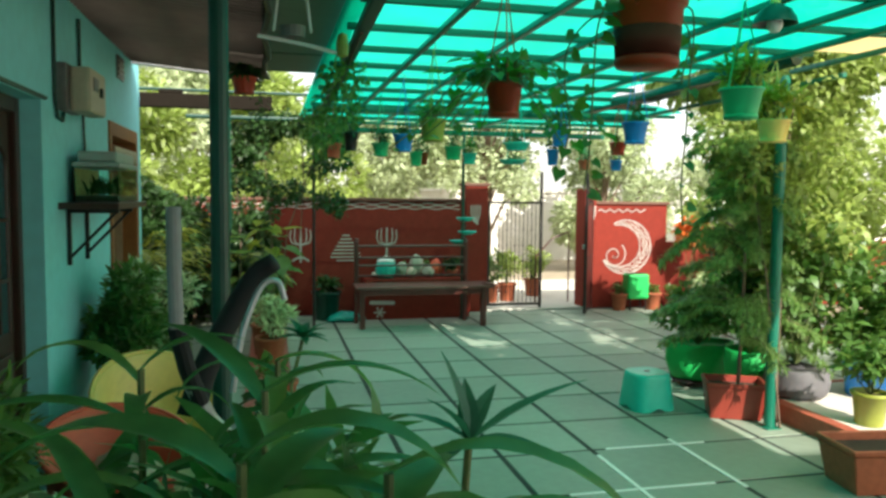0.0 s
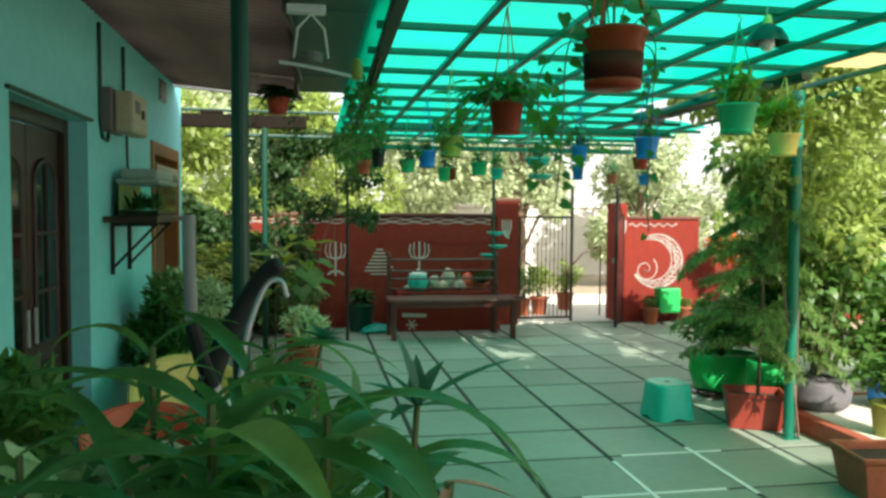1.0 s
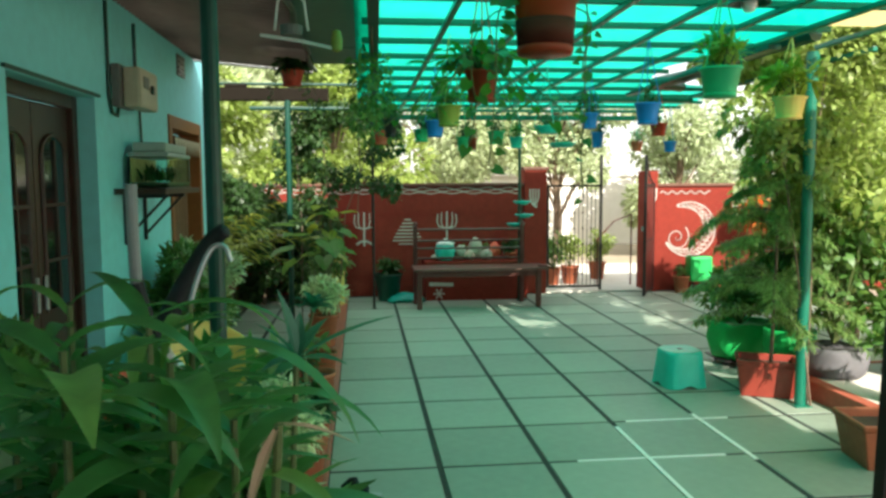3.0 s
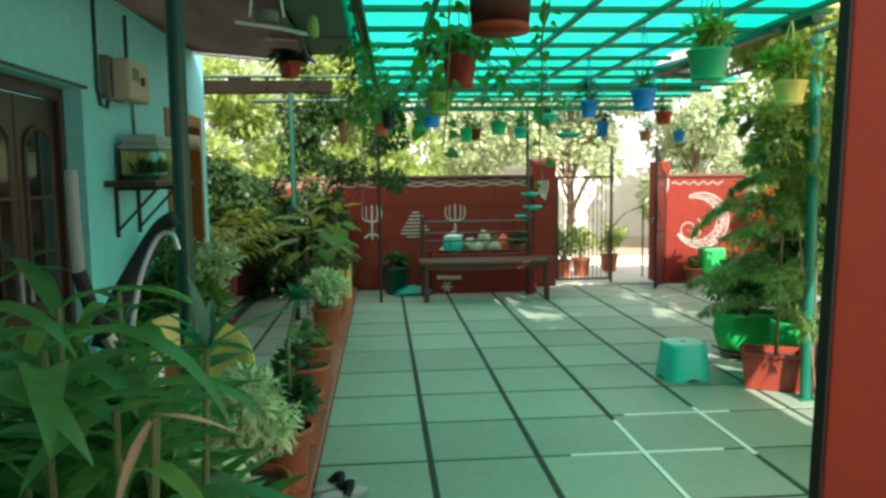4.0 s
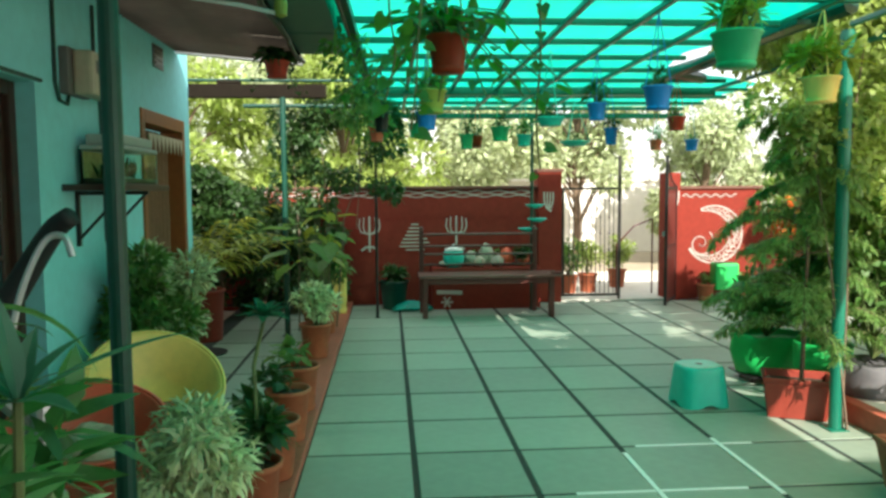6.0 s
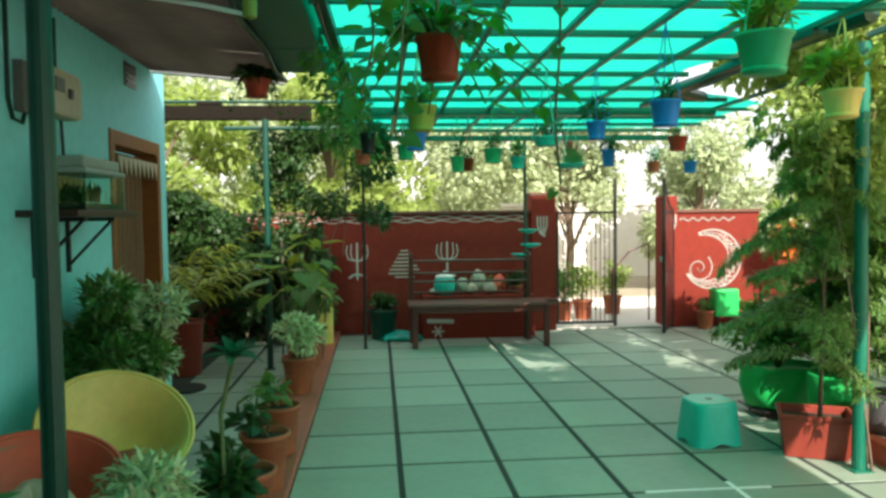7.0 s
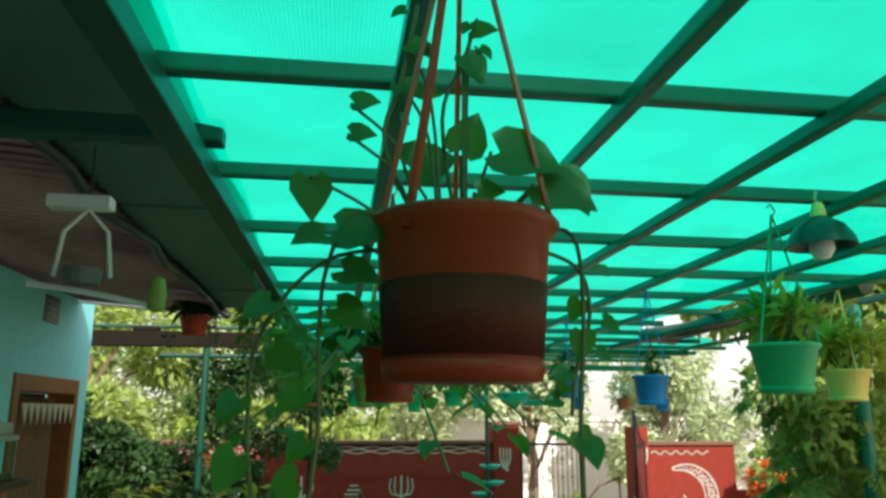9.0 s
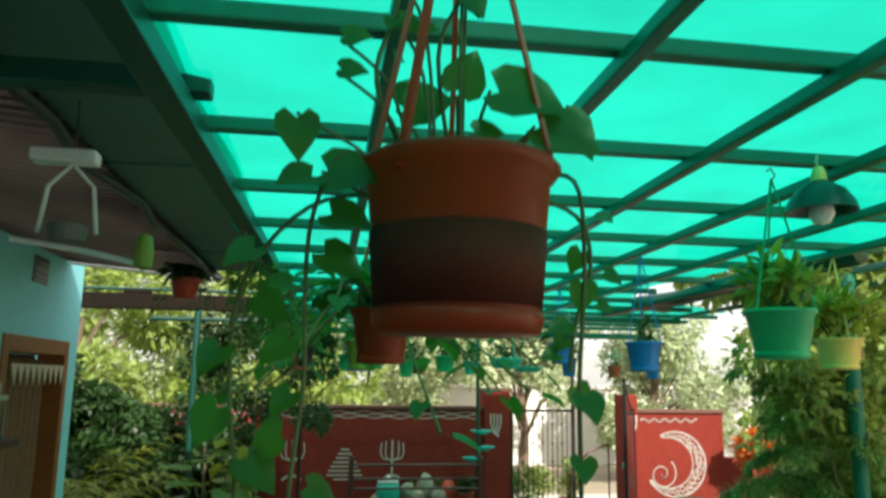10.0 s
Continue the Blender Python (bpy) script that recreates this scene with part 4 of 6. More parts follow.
# ---- left yard ----
def palm(at, r, h, label, pm, n, length, seed, m):
    p = pot("palm", at, r, h, pm, label, "potted palm", taper=0.8)
    rr = random.Random(seed)
    for k in range(n):
        bs, bl = bmesh.new(), bmesh.new()
        az = k * 137.5 + rr.uniform(-15, 15)
        el, dr = rr.uniform(52, 85), rr.uniform(70, 120)
        L = length * rr.uniform(0.75, 1.1)
        q = Vector((0, 0, h - 0.03))
        pts = []
        for i in range(13):
            a = radians(el - dr * (i / 12) ** 1.3)
            pts.append(q.copy())
            q = q + Vector((math.cos(radians(az)) * math.cos(a), math.sin(radians(az)) * math.cos(a), math.sin(a))) * L / 12
        tube(bs, pts, 0.006, 5, 0.3)
        for i in range(4, 13):
            for sg in (-1, 1):
                strap(bl, pts[i], az + sg * (62 - i * 2.5), rr.uniform(-8, 22), L * 0.36 * (1 - 0.045 * i), 0.034, 45, 4)
        fr = part("frond", bs, M_STEM, p)
        tagged(part("leaflet", bl, m, fr), kind="stuff")
    return p


palm((-1.98, 8.16, 0), 0.19, 0.52, "feathery yellow-green palm in a tall dark red pot", M_PLANTER, 24, 1.12, 7, L_PALM)
palm((-2.55, 8.9, 0), 0.16, 0.40, "feathery palm in a dark pot by the boundary wall", M_PLANTER, 9, 0.55, 8, L_PALM)

b = thing("bush", (-1.52, 5.25, 0), "large fine-leaved variegated bush against the house wall", "bush")
part("tub", lathe(pot_profile(0.22, 0.26, 0.8), 24), M_PLANTER, b, "dark red tub", smooth=True)
bush(b, (-0.06, -0.10, 0.80), (0.23, 0.48, 0.46), 4600, 0.075, 0.026, L_MID, 21, 26, (0, 0, 0.2), 0.35)
bush(b, (0.0, -0.06, 0.86), (0.22, 0.46, 0.42), 2000, 0.07, 0.024, L_VARI, 22, 20, (0, 0, 0.2), 0.35, "pale_foliage")
b = thing("bush", (-1.60, 2.35, 0), "small-leaved green bush beside the doorway", "bush")
part("tub", lathe(pot_profile(0.17, 0.26, 0.8), 24), M_TERRA, b, "terracotta tub", smooth=True)
bush(b, (0.02, -0.05, 0.90), (0.24, 0.46, 0.36), 3200, 0.06, 0.026, L_MID, 23, 20, (0, 0, 0.2), 0.35)

tr = part("drain_cover", lathe([(0, 0.006), (0.19, 0.006), (0.20, 0.014), (0.19, 0.02), (0, 0.02)], 28), M_RUBBER)
tr.matrix_basis = Matrix.Translation((-1.84, 7.50, 0))
tagged(tr, "round black rubber mat on the slabs", "mat")


def tub(name, at, r, h, m, label, category, taper=0.78):
    t = thing(name, at, label, category)
    part("shell", lathe([(0, 0), (r * taper, 0), (r * taper + 0.006, 0.01), (r - 0.012, h - 0.015), (r + 0.015, h - 0.012), (r + 0.018, h), (r - 0.012, h), (r * taper - 0.008, 0.02), (0, 0.014)], 40), m, t, smooth=True)
    part("rim", lathe([(r + 0.012, h - 0.008), (r + 0.024, h - 0.004), (r + 0.022, h + 0.008), (r + 0.006, h + 0.008), (r + 0.004, h - 0.004), (r + 0.012, h - 0.008)], 40), m, t, smooth=True)
    return t


tub("tub", pose(-1.42, 4.52, 0.33, 30, 22, 0), 0.33, 0.25, M_YELLOW, "large yellow plastic tub propped tilted on an upturned pot", "tub")
st = thing("upturned_pot", (-1.43, 4.60, 0), "upturned brown pot under the yellow tub", "flower pot")
part("body", lathe([(0, 0.36), (0.12, 0.36), (0.125, 0.35), (0.18, 0.04), (0.19, 0.035), (0.19, 0), (0.17, 0), (0.11, 0.33), (0, 0.33)], 24), M_TERRA, st, smooth=True)
rt = tub("tub", pose(-1.50, 3.86, 0.10, 16, 10, 0), 0.30, 0.44, M_CORAL, "coral-red plastic tub heaped with pale cloth", "tub")
bm = bmesh.new()
rq = random.Random(8)
ringset = []
for i in range(6):
    rad = 0.27 * (1 - i / 6)
    ringset.append([bm.verts.new((rad * math.cos(k * math.tau / 22), rad * math.sin(k * math.tau / 22), 0.30 + 0.10 * math.sin(i * 0.5) + rq.uniform(-0.015, 0.02))) for k in range(22)])
for a, b in zip(ringset, ringset[1:]):
    for k in range(22):
        bm.faces.new((a[k], a[(k + 1) % 22], b[(k + 1) % 22], b[k]))
bm.faces.new(ringset[-1])
hc = part("washing", bm, M_CREAM, None, smooth=True)
hc.matrix_basis = pose(-1.50, 3.86, 0.10, 16, 10, 0) @ Matrix.Translation((0.06, -0.10, 0.05)) @ Matrix.Diagonal((0.6, 0.5, 1.0, 1.0))
tagged(hc, "heap of pale crumpled cloth in the coral-red tub", "cloth")
tub("basin", pose(-1.42, 3.10, 0.30, -10, 12, 30), 0.22, 0.14, M_CORAL, "coral plastic basin heaped beside the tubs", "basin")
tub("basin", pose(-1.30, 2.75, 0.02, 0, 0, 0), 0.26, 0.20, M_YELLOW, "yellow plastic basin on the slabs", "basin")
tub("basin", pose(-1.45, 3.18, 0.0, 0, 0, 0), 0.20, 0.28, M_RED, "red plastic bucket on the slabs", "bucket")


def exercise_bike():
    e = thing("exercise_bike", (-0.86, 1.98, 0), "grey and black folding exercise bike with foam grips", "exercise bike")
    part("base_frame", boxes(((-0.26, -0.32, 0.0), (0.20, -0.27, 0.05)), ((-0.26, 0.27, 0.0), (0.20, 0.32, 0.05)), ((-0.055, -0.27, 0.01), (-0.005, 0.27, 0.05)), bevel=0.01), M_STEEL, e)
    part("upright", tube(bmesh.new(), [(-0.03, 0.2, 0.05), (-0.02, 0.12, 0.5), (0.0, 0.05, 1.08)], 0.024, 10), M_STEEL, e)
    part("upright", tube(bmesh.new(), [(0.06, -0.2, 0.05), (0.05, -0.1, 0.5), (0.04, 0.0, 1.10)], 0.020, 10), M_STEEL, e)
    part("side_tube", tube(bmesh.new(), [(-0.12, -0.06, 0.05), (-0.10, -0.04, 0.6), (-0.08, 0.0, 1.0)], 0.018, 10), M_STEEL, e)
    part("crossbar", bar((-0.12, -0.04, 0.86), (0.07, 0.02, 0.88), 0.016), M_STEEL, e)
    part("handle_arm", tube(bmesh.new(), [(0.02, 0.02, 1.02), (-0.06, 0.0, 1.12), (-0.09, -0.03, 1.20)], 0.018, 10), M_STEEL, e)
    part("elbow", tube(bmesh.new(), [(-0.075, -0.02, 1.16), (-0.10, -0.04, 1.24), (-0.118, -0.055, 1.33)], 0.018, 10), M_RUBBER, e)
    part("grip", tube(bmesh.new(), [(-0.117, -0.055, 1.32), (-0.12, -0.058, 1.45), (-0.12, -0.06, 1.575)], 0.015, 12), M_GREYFOAM, e, "grey foam grip")
    bm = bmesh.new()
    pts = curve([(-0.10, 0.02, 1.12), (-0.07, 0.05, 1.22), (-0.01, 0.08, 1.34), (0.04, 0.09, 1.42), (0.08, 0.08, 1.45)])
    tube(bm, pts, 0.030, 12, 0.7)
    part("saddle_back", bm, M_RUBBER, e, "black curved padded backrest", smooth=True)
    part("trim", tube(bmesh.new(), curve([(-0.01, -0.02, 1.18), (0.01, 0.0, 1.30), (0.05, 0.02, 1.40), (0.085, 0.03, 1.41), (0.10, 0.03, 1.37)]), 0.007, 8), M_STEEL, e, "curved silver handle")
    part("flywheel", tube(bmesh.new(), [(0.0, -0.05, 0.55), (0.0, 0.05, 0.55)], 0.20, 28), M_RUBBER, e, "black flywheel cover")
    for s in (-1, 1):
        part("pedal", boxes(((s * 0.16 - 0.05, s * 0.12 - 0.03, 0.48 + s * 0.1), (s * 0.16 + 0.05, s * 0.12 + 0.03, 0.505 + s * 0.1)), bevel=0.006), M_RUBBER, e)


exercise_bike()


def railing():
    f = thing("railing", (0, 9.85, 0), "dark iron railing with a pale top rail before the wall", "railing", kind="structure")
    part("top_rail", bar((-2.9, 0, 0.90), (-1.0, 0, 0.90), 0.016), M_STEEL, f)
    part("bottom_rail", bar((-2.9, 0, 0.10), (-1.0, 0, 0.10), 0.014), M_BLACK, f)
    for i in range(17):
        x = -2.88 + i * 0.117
        part("baluster", bar((x, 0, 0.0 if i % 8 == 0 else 0.10), (x, 0, 0.89), 0.008, 6), M_BLACK, f)


railing()


# ---- house fittings ----
def shelf_and_tank():
    s = thing("wall_shelf", (WALL_X, 5.20, 1.50), "dark wooden wall shelf on angle brackets", "shelf")
    part("board", boxes(((0.004, -0.58, 0.01), (0.30, 0.36, 0.045)), bevel=0.004), M_DOOR, s)
    for y in (-0.40, 0.02):
        br = part("bracket", boxes(((0.002, y - 0.012, -0.30), (0.022, y + 0.012, 0.008)), ((0.022, y - 0.012, -0.014), (0.27, y + 0.012, 0.008))), M_BLACK, s)
        part("strut", bar((0.015, y, -0.26), (0.25, y, -0.012), 0.009, 6), M_BLACK, br)
    a = thing("aquarium", (WALL_X + 0.155, 5.10, 1.547), "small glass fish tank with a grey domed hood", "aquarium")
    x, y, h = 0.115, 0.30, 0.19
    part("glass", boxes(((-x, -y, 0.006), (-x + 0.004, y, h)), ((x - 0.004, -y, 0.006), (x, y, h)), ((-x + 0.004, -y, 0.006), (x - 0.004, -y + 0.004, h)), ((-x + 0.004, y - 0.004, 0.006), (x - 0.004, y, h))), M_GLASS, a)
    part("base", boxes(((-x - 0.004, -y - 0.004, 0), (x + 0.004, y + 0.004, 0.006))), M_BLACK, a)
    part("gravel", boxes(((-x + 0.006, -y + 0.006, 0.007), (x - 0.006, y - 0.006, 0.035)), bevel=0.006), M_WATER, a)
    rng = np.random.default_rng(40)
    P = np.stack([rng.uniform(-0.08, 0.08, 90), rng.uniform(-0.25, 0.2, 90), rng.uniform(0.03, 0.05, 90)], 1)
    leaves("water_plant", P, np.array([0, 0, 1.0]) + rng.normal(size=(90, 3)) * 0.25, rng.normal(size=(90, 3)), rng.uniform(0.05, 0.13, 90), 0.02, L_DARK, a)
    hd = part("hood", boxes(((-x - 0.01, -y - 0.01, h + 0.001), (x + 0.01, y + 0.01, h + 0.03)), ((-x + 0.012, -y + 0.03, h + 0.031), (x - 0.012, y - 0.03, h + 0.092)), bevel=0.014), M_HOOD, a, "grey domed plastic hood")
    # Tinted card added in place of murky yellow-green water.
    part("back_panel", boxes(((-x + 0.006, -y + 0.008, 0.036), (-x + 0.009, y - 0.008, h - 0.004))), M_TANKBACK, a, "added yellow-green card standing in for murky water")
    part("hood_vent", boxes(((-x + 0.05, y - 0.16, h + 0.093), (x - 0.05, y - 0.10, h + 0.100))), M_BLACK, hd)


shelf_and_tank()
mb = thing("meter_box", (WALL_X, 4.96, 2.03), "old cream electric meter box with grey back plate", "meter box")
part("back_plate", boxes(((0.002, -0.31, 0.0), (0.05, -0.02, 0.25)), bevel=0.006), M_GREYBOX, mb)
part("body", boxes(((0.052, -0.26, 0.0), (0.16, 0.12, 0.24)), bevel=0.02), M_CREAM, mb)
part("body", boxes(((0.002, 0.14, 0.03), (0.09, 0.33, 0.26)), bevel=0.02), M_CREAM, mb)
part("switch", boxes(((0.16, -0.05, 0.10), (0.175, -0.01, 0.15)), bevel=0.003), M_BLACK, mb)
part("window", boxes(((0.161, -0.21, 0.12), (0.166, -0.10, 0.19)), bevel=0.002), M_GREYBOX, mb)
cd = thing("wall_conduit", (WALL_X, 0, 0), "dark plastic cable conduits on the house wall", "conduit", kind="structure")
part("conduit", tube(bmesh.new(), [(0.012, 4.58, 2.62), (0.012, 4.58, 2.08), (0.012, 4.62, 1.99), (0.012, 4.72, 1.98), (0.012, 4.76, 2.06)], 0.010, 6), M_DARKGREEN, cd)
part("conduit", tube(bmesh.new(), [(0.012, 5.12, 2.60), (0.012, 5.12, 2.31)], 0.010, 6), M_DARKGREEN, cd)
part("conduit", tube(bmesh.new(), [(0.012, 5.18, 2.06), (0.012, 5.2, 1.83)], 0.008, 6), M_DARKGREEN, cd)
vt = thing("wall_vent", (WALL_X, 6.41, 2.44), "small brown ventilator in the plaster", "vent", kind="structure")
part("grille", boxes(((-0.02, -0.12, 0), (0.012, 0.12, 0.17)), bevel=0.004), M_GREYBOX, vt)
for k in range(4):
    part("slat", boxes(((0.012, -0.10, 0.02 + k * 0.04), (0.018, 0.10, 0.04 + k * 0.04))), M_BLACK, vt)


# ---- hanging things ----
def hanging_pot(x, y, z, r, h, m, label, plant=0, seed=1, top=2.42, strands=3, foot=True, leaf=None, size=0.05, taper=0.74):
    """A pot whose rim is at z, on strands from a pipe above."""
    p = thing("hanging_pot", (x, y, z - h), label, "hanging pot", "hanging pots")
    prof = pot_profile(r, h, taper, 0.006, 0.016)
    part("body", lathe(prof, 28), m, p, smooth=True)
    if foot:
        part("saucer", lathe([(0, -0.012), (r * taper, -0.010), (r * (taper + 0.035), 0.0), (r * (taper + 0.035), 0.007), (r * taper, 0.007), (r * 0.5, -0.004), (0, -0.004)], 28), m, p, smooth=True)
    rb = r * taper
    part("soil", lathe([(0, 0.022), (rb - 0.008, 0.022), (rb + (r - rb) * 0.55 - 0.009, h * 0.55), (0, h * 0.57)], 20), M_SOIL, p)
    for k in range(strands):
        a = k * math.tau / strands + 0.5 + seed
        s = Vector((r * math.cos(a), r * math.sin(a), h - 0.01))
        part("strand", tube(bmesh.new(), [s, s * 0.5 + Vector((0, 0, (top - z + h) * 0.5)), (0, 0, top - z + h)], 0.0035 if r > 0.09 else 0.003, 5), m, p)
    part("hook", tube(bmesh.new(), [(0, 0, top - z + h - 0.01), (0.012, 0, top - z + h + 0.01), (0, 0, top - z + h + 0.03), (-0.012, 0, top - z + h + 0.02)], 0.003, 5), M_STEEL, p)
    if plant:
        bush(p, (0, 0, h + size * 1.3), (r * 1.3, r * 1.3, size * 1.4), plant, size * 1.5, size * 0.38, leaf or L_MID, seed, 8, (0, 0, h - 0.02), 0.4)
    return p


def vine(p, seed, n, size, start, reach, drop, m=L_POTHOS):
    """Trailing stems with heart-shaped leaves."""
    rr = random.Random(seed)
    for k in range(n):
        a = rr.uniform(0, math.tau) if k else 0.2
        r0 = start[0]
        q = Vector((r0 * 0.6 * math.cos(a), r0 * 0.6 * math.sin(a), start[1]))
        pts = [q.copy(), Vector((r0 * 1.15 * math.cos(a), r0 * 1.15 * math.sin(a), start[1] + 0.03))]
        L = rr.uniform(*drop)
        steps = max(3, int(L / 0.07))
        for i in range(steps):
            last = pts[-1]
            pts.append(last + Vector((reach * 0.05 * math.cos(a) + rr.uniform(-.02, .02), reach * 0.05 * math.sin(a) + rr.uniform(-.02, .02), -0.07)))
        st = part("vine", tube(bmesh.new(), curve(pts, 3), 0.003, 5), M_STEM, p)
        bl = bmesh.new()
        for i, q in enumerate(pts[1:]):
            b2 = rr.uniform(0, math.tau)
            way = Vector((math.cos(b2), math.sin(b2), rr.uniform(-0.9, 0.1)))
            heart(bl, q + way * 0.02, way, Vector((way.x * 0.4, way.y * 0.4, 1)), size * rr.uniform(0.6, 1.15))
        tagged(part("vine_foliage", bl, m, st), kind="stuff")


# the near brown pot with its money plant
hp = hanging_pot(0.070, 1.955, 2.055, 0.087, 0.138, M_BROWNPOT, "reddish-brown plastic hanging pot with trailing heart-leaved vine", seed=1, top=2.43, taper=0.82)
for tip, way, size in (((-0.143, -0.02, 0.172), (0.1, -0.2, -1.0), 0.042), ((-0.055, 0.02, 0.195), (0.9, 0.1, 0.35), 0.058), ((-0.002, 0.0, 0.205), (0.35, -0.2, 0.9), 0.045), ((0.022, -0.03, 0.20), (0.95, -0.25, -0.22), 0.066),
                       ((0.062, -0.03, 0.17), (0.85, -0.3, -0.35), 0.060), ((-0.108, 0.0, 0.252), (0.95, -0.2, 0.1), 0.028), ((-0.11, 0.0, 0.221), (0.95, -0.2, 0.0), 0.027), ((-0.06, 0.0, 0.275), (0.7, -0.3, -0.5), 0.030),
                       ((-0.055, 0.0, 0.317), (0.8, -0.3, -0.3), 0.030), ((0.0, -0.01, 0.305), (0.5, -0.3, -0.8), 0.036), ((0.008, 0.0, 0.335), (0.9, -0.3, 0.1), 0.028), ((0.006, -0.03, 0.160), (0.95, -0.1, 0.1), 0.028), ((-0.12, -0.02, 0.122), (0.95, -0.3, -0.1), 0.05), ((0.085, -0.02, 0.185), (0.6, -0.3, -0.8), 0.05)):
    st = part("petiole", tube(bmesh.new(), curve([(tip[0] * 0.3, tip[1] * 0.3, 0.08), (tip[0] * 0.55, tip[1] * 0.5, tip[2] * 0.8), tip]), 0.0018, 5), M_STEM, hp)
    bl = bmesh.new()
    heart(bl, tip, way, (0.1, -1.0, 0.35), size)
    part("leaf", bl, L_POTHOS, st, smooth=True)
for pts, seed, low, high in (([(-0.05, 0, 0.12), (-0.10, -0.02, 0.14), (-0.125, -0.01, 0.09), (-0.13, 0.0, 0.03), (-0.128, 0.01, -0.05), (-0.135, 0.0, -0.13), (-0.14, 0.0, -0.22), (-0.15, 0.0, -0.30)], 5, 0.024, 0.042),
                             ([(-0.05, 0.03, 0.12), (-0.13, 0.02, 0.10), (-0.185, 0.03, 0.03), (-0.19, 0.03, -0.06), (-0.18, 0.02, -0.15), (-0.20, 0.02, -0.24)], 10, 0.024, 0.042),
                             ([(0.06, 0, 0.13), (0.10, -0.02, 0.125), (0.108, -0.02, 0.05), (0.105, -0.01, -0.05), (0.108, 0.0, -0.16), (0.100, 0, -0.28), (0.108, 0, -0.38)], 6, 0.016, 0.034),
                             ([(0.06, 0.04, 0.13), (0.125, 0.05, 0.11), (0.135, 0.04, 0.06), (0.115, 0.03, 0.0), (0.11, 0.03, -0.04)], 7, 0.018, 0.03),
                             ([(-0.03, 0.02, 0.12), (-0.075, 0.0, 0.21), (-0.06, 0.0, 0.28), (-0.045, 0, 0.36)], 8, 0.015, 0.024), ([(0.0, 0.02, 0.12), (-0.02, 0.0, 0.24), (0.0, 0.0, 0.30), (0.015, 0, 0.35)], 9, 0.015, 0.024)):
    st = part("vine", tube(bmesh.new(), curve(pts), 0.0022, 6), M_STEM, hp)
    rr = random.Random(seed)
    for q in curve(pts, 2)[3:]:
        b3 = bmesh.new()
        a = rr.uniform(0, math.tau)
        way = Vector((math.cos(a), 0.4 * math.sin(a) - 0.3, rr.uniform(-1.0, 0.0)))
        heart(b3, Vector(q) + way.normalized() * 0.012, way, (way.x * 0.3, -0.9, 0.4), rr.uniform(low, high))
        part("leaf", b3, L_POTHOS, st, smooth=True)
# Dark sleeve painted on where the soil inside shades the lower half.
part("damp_band", lathe([(0.0722, 0.011), (0.0773, 0.076), (0.0783, 0.0762), (0.0733, 0.0105), (0.0722, 0.011)], 28), M_SOIL_SHADE, hp, "dark sleeve on the lower half, painted as shade of the soil inside", smooth=True)
part("strap", tube(bmesh.new(), [(-0.058, -0.058, 0.118), (-0.035, -0.035, 0.27), (-0.004, -0.004, 0.505)], 0.0050, 6), M_BROWNPOT, hp, "brown plastic hanger strap")

hp = hanging_pot(0.086, 3.10, 2.032, 0.075, 0.118, M_BROWNPOT, "red-brown hanging pot overflowing with trailing vine", 0, 2, leaf=L_MID, size=0.05)
vine(hp, 31, 8, 0.062, (0.075, 0.11), 1.6, (0.10, 0.36))
vine(hp, 35, 4, 0.062, (0.16, 0.17), 1.2, (0.06, 0.2))
broad_plant(hp, 37, 18, 0.21, 0.075, (0, 0, 0.10), L_POTHOS, 0.2)
bush(hp, (0, 0, 0.16), (0.17, 0.17, 0.06), 90, 0.055, 0.04, L_POTHOS, 38, 10, (0, 0, 0.1), 0.1)
hanging_pot(1.137, 3.14, 2.062, 0.09, 0.118, M_GREENPL, "green hanging bowl with grassy plant", 190, 3, leaf=L_PALM, size=0.052)
hanging_pot(2.10, 4.22, 2.065, 0.095, 0.12, M_YELLOW, "yellow hanging pot in the creeper", 150, 4, leaf=L_PALM, size=0.08)
hanging_pot(1.306, 4.40, 2.042, 0.078, 0.115, M_BLUE, "blue hanging pot with small plant", 70, 5, leaf=L_DARK, size=0.035)
hanging_pot(1.30, 5.55, 2.086, 0.068, 0.105, M_BLUE, "blue hanging pot with thin upright leaves", 80, 6, leaf=L_DARK, size=0.05)
hanging_pot(2.24, 6.53, 2.09, 0.078, 0.10, M_RED, "small red hanging pot", 60, 7, leaf=L_MID, size=0.04)
hanging_pot(0.11, 4.48, 2.03, 0.078, 0.115, M_OLIVE, "mustard yellow hanging bowl below trailing vine", 90, 8, leaf=L_MID, size=0.05)
hanging_pot(0.14, 5.60, 2.03, 0.075, 0.11, M_BLUE, "blue hanging pot beside the mustard one", 60, 9, leaf=L_DARK, size=0.035)
hanging_pot(0.11, 6.50, 2.03, 0.075, 0.10, M_GREENPL, "green hanging bowl with leafy plant", 80, 10, leaf=L_DARK, size=0.045)
hanging_pot(0.62, 7.60, 2.03, 0.07, 0.13, M_GREENPL, "narrow green hanging pot", 60, 11, leaf=L_DARK, size=0.045)
hanging_pot(0.86, 7.05, 2.05, 0.085, 0.11, M_GREENPL, "green hanging pot near the net's far edge", 60, 12, leaf=L_DARK, size=0.04)
hanging_pot(1.18, 7.65, 2.03, 0.075, 0.10, M_TEAL, "teal hanging bowl near the net's far edge", 60, 13, leaf=L_MID, size=0.05)
hanging_pot(0.76, 7.95, 2.04, 0.06, 0.11, M_BROWNPOT, "small brown hanging pot near the net's far edge", 40, 14, leaf=L_DARK, size=0.04)
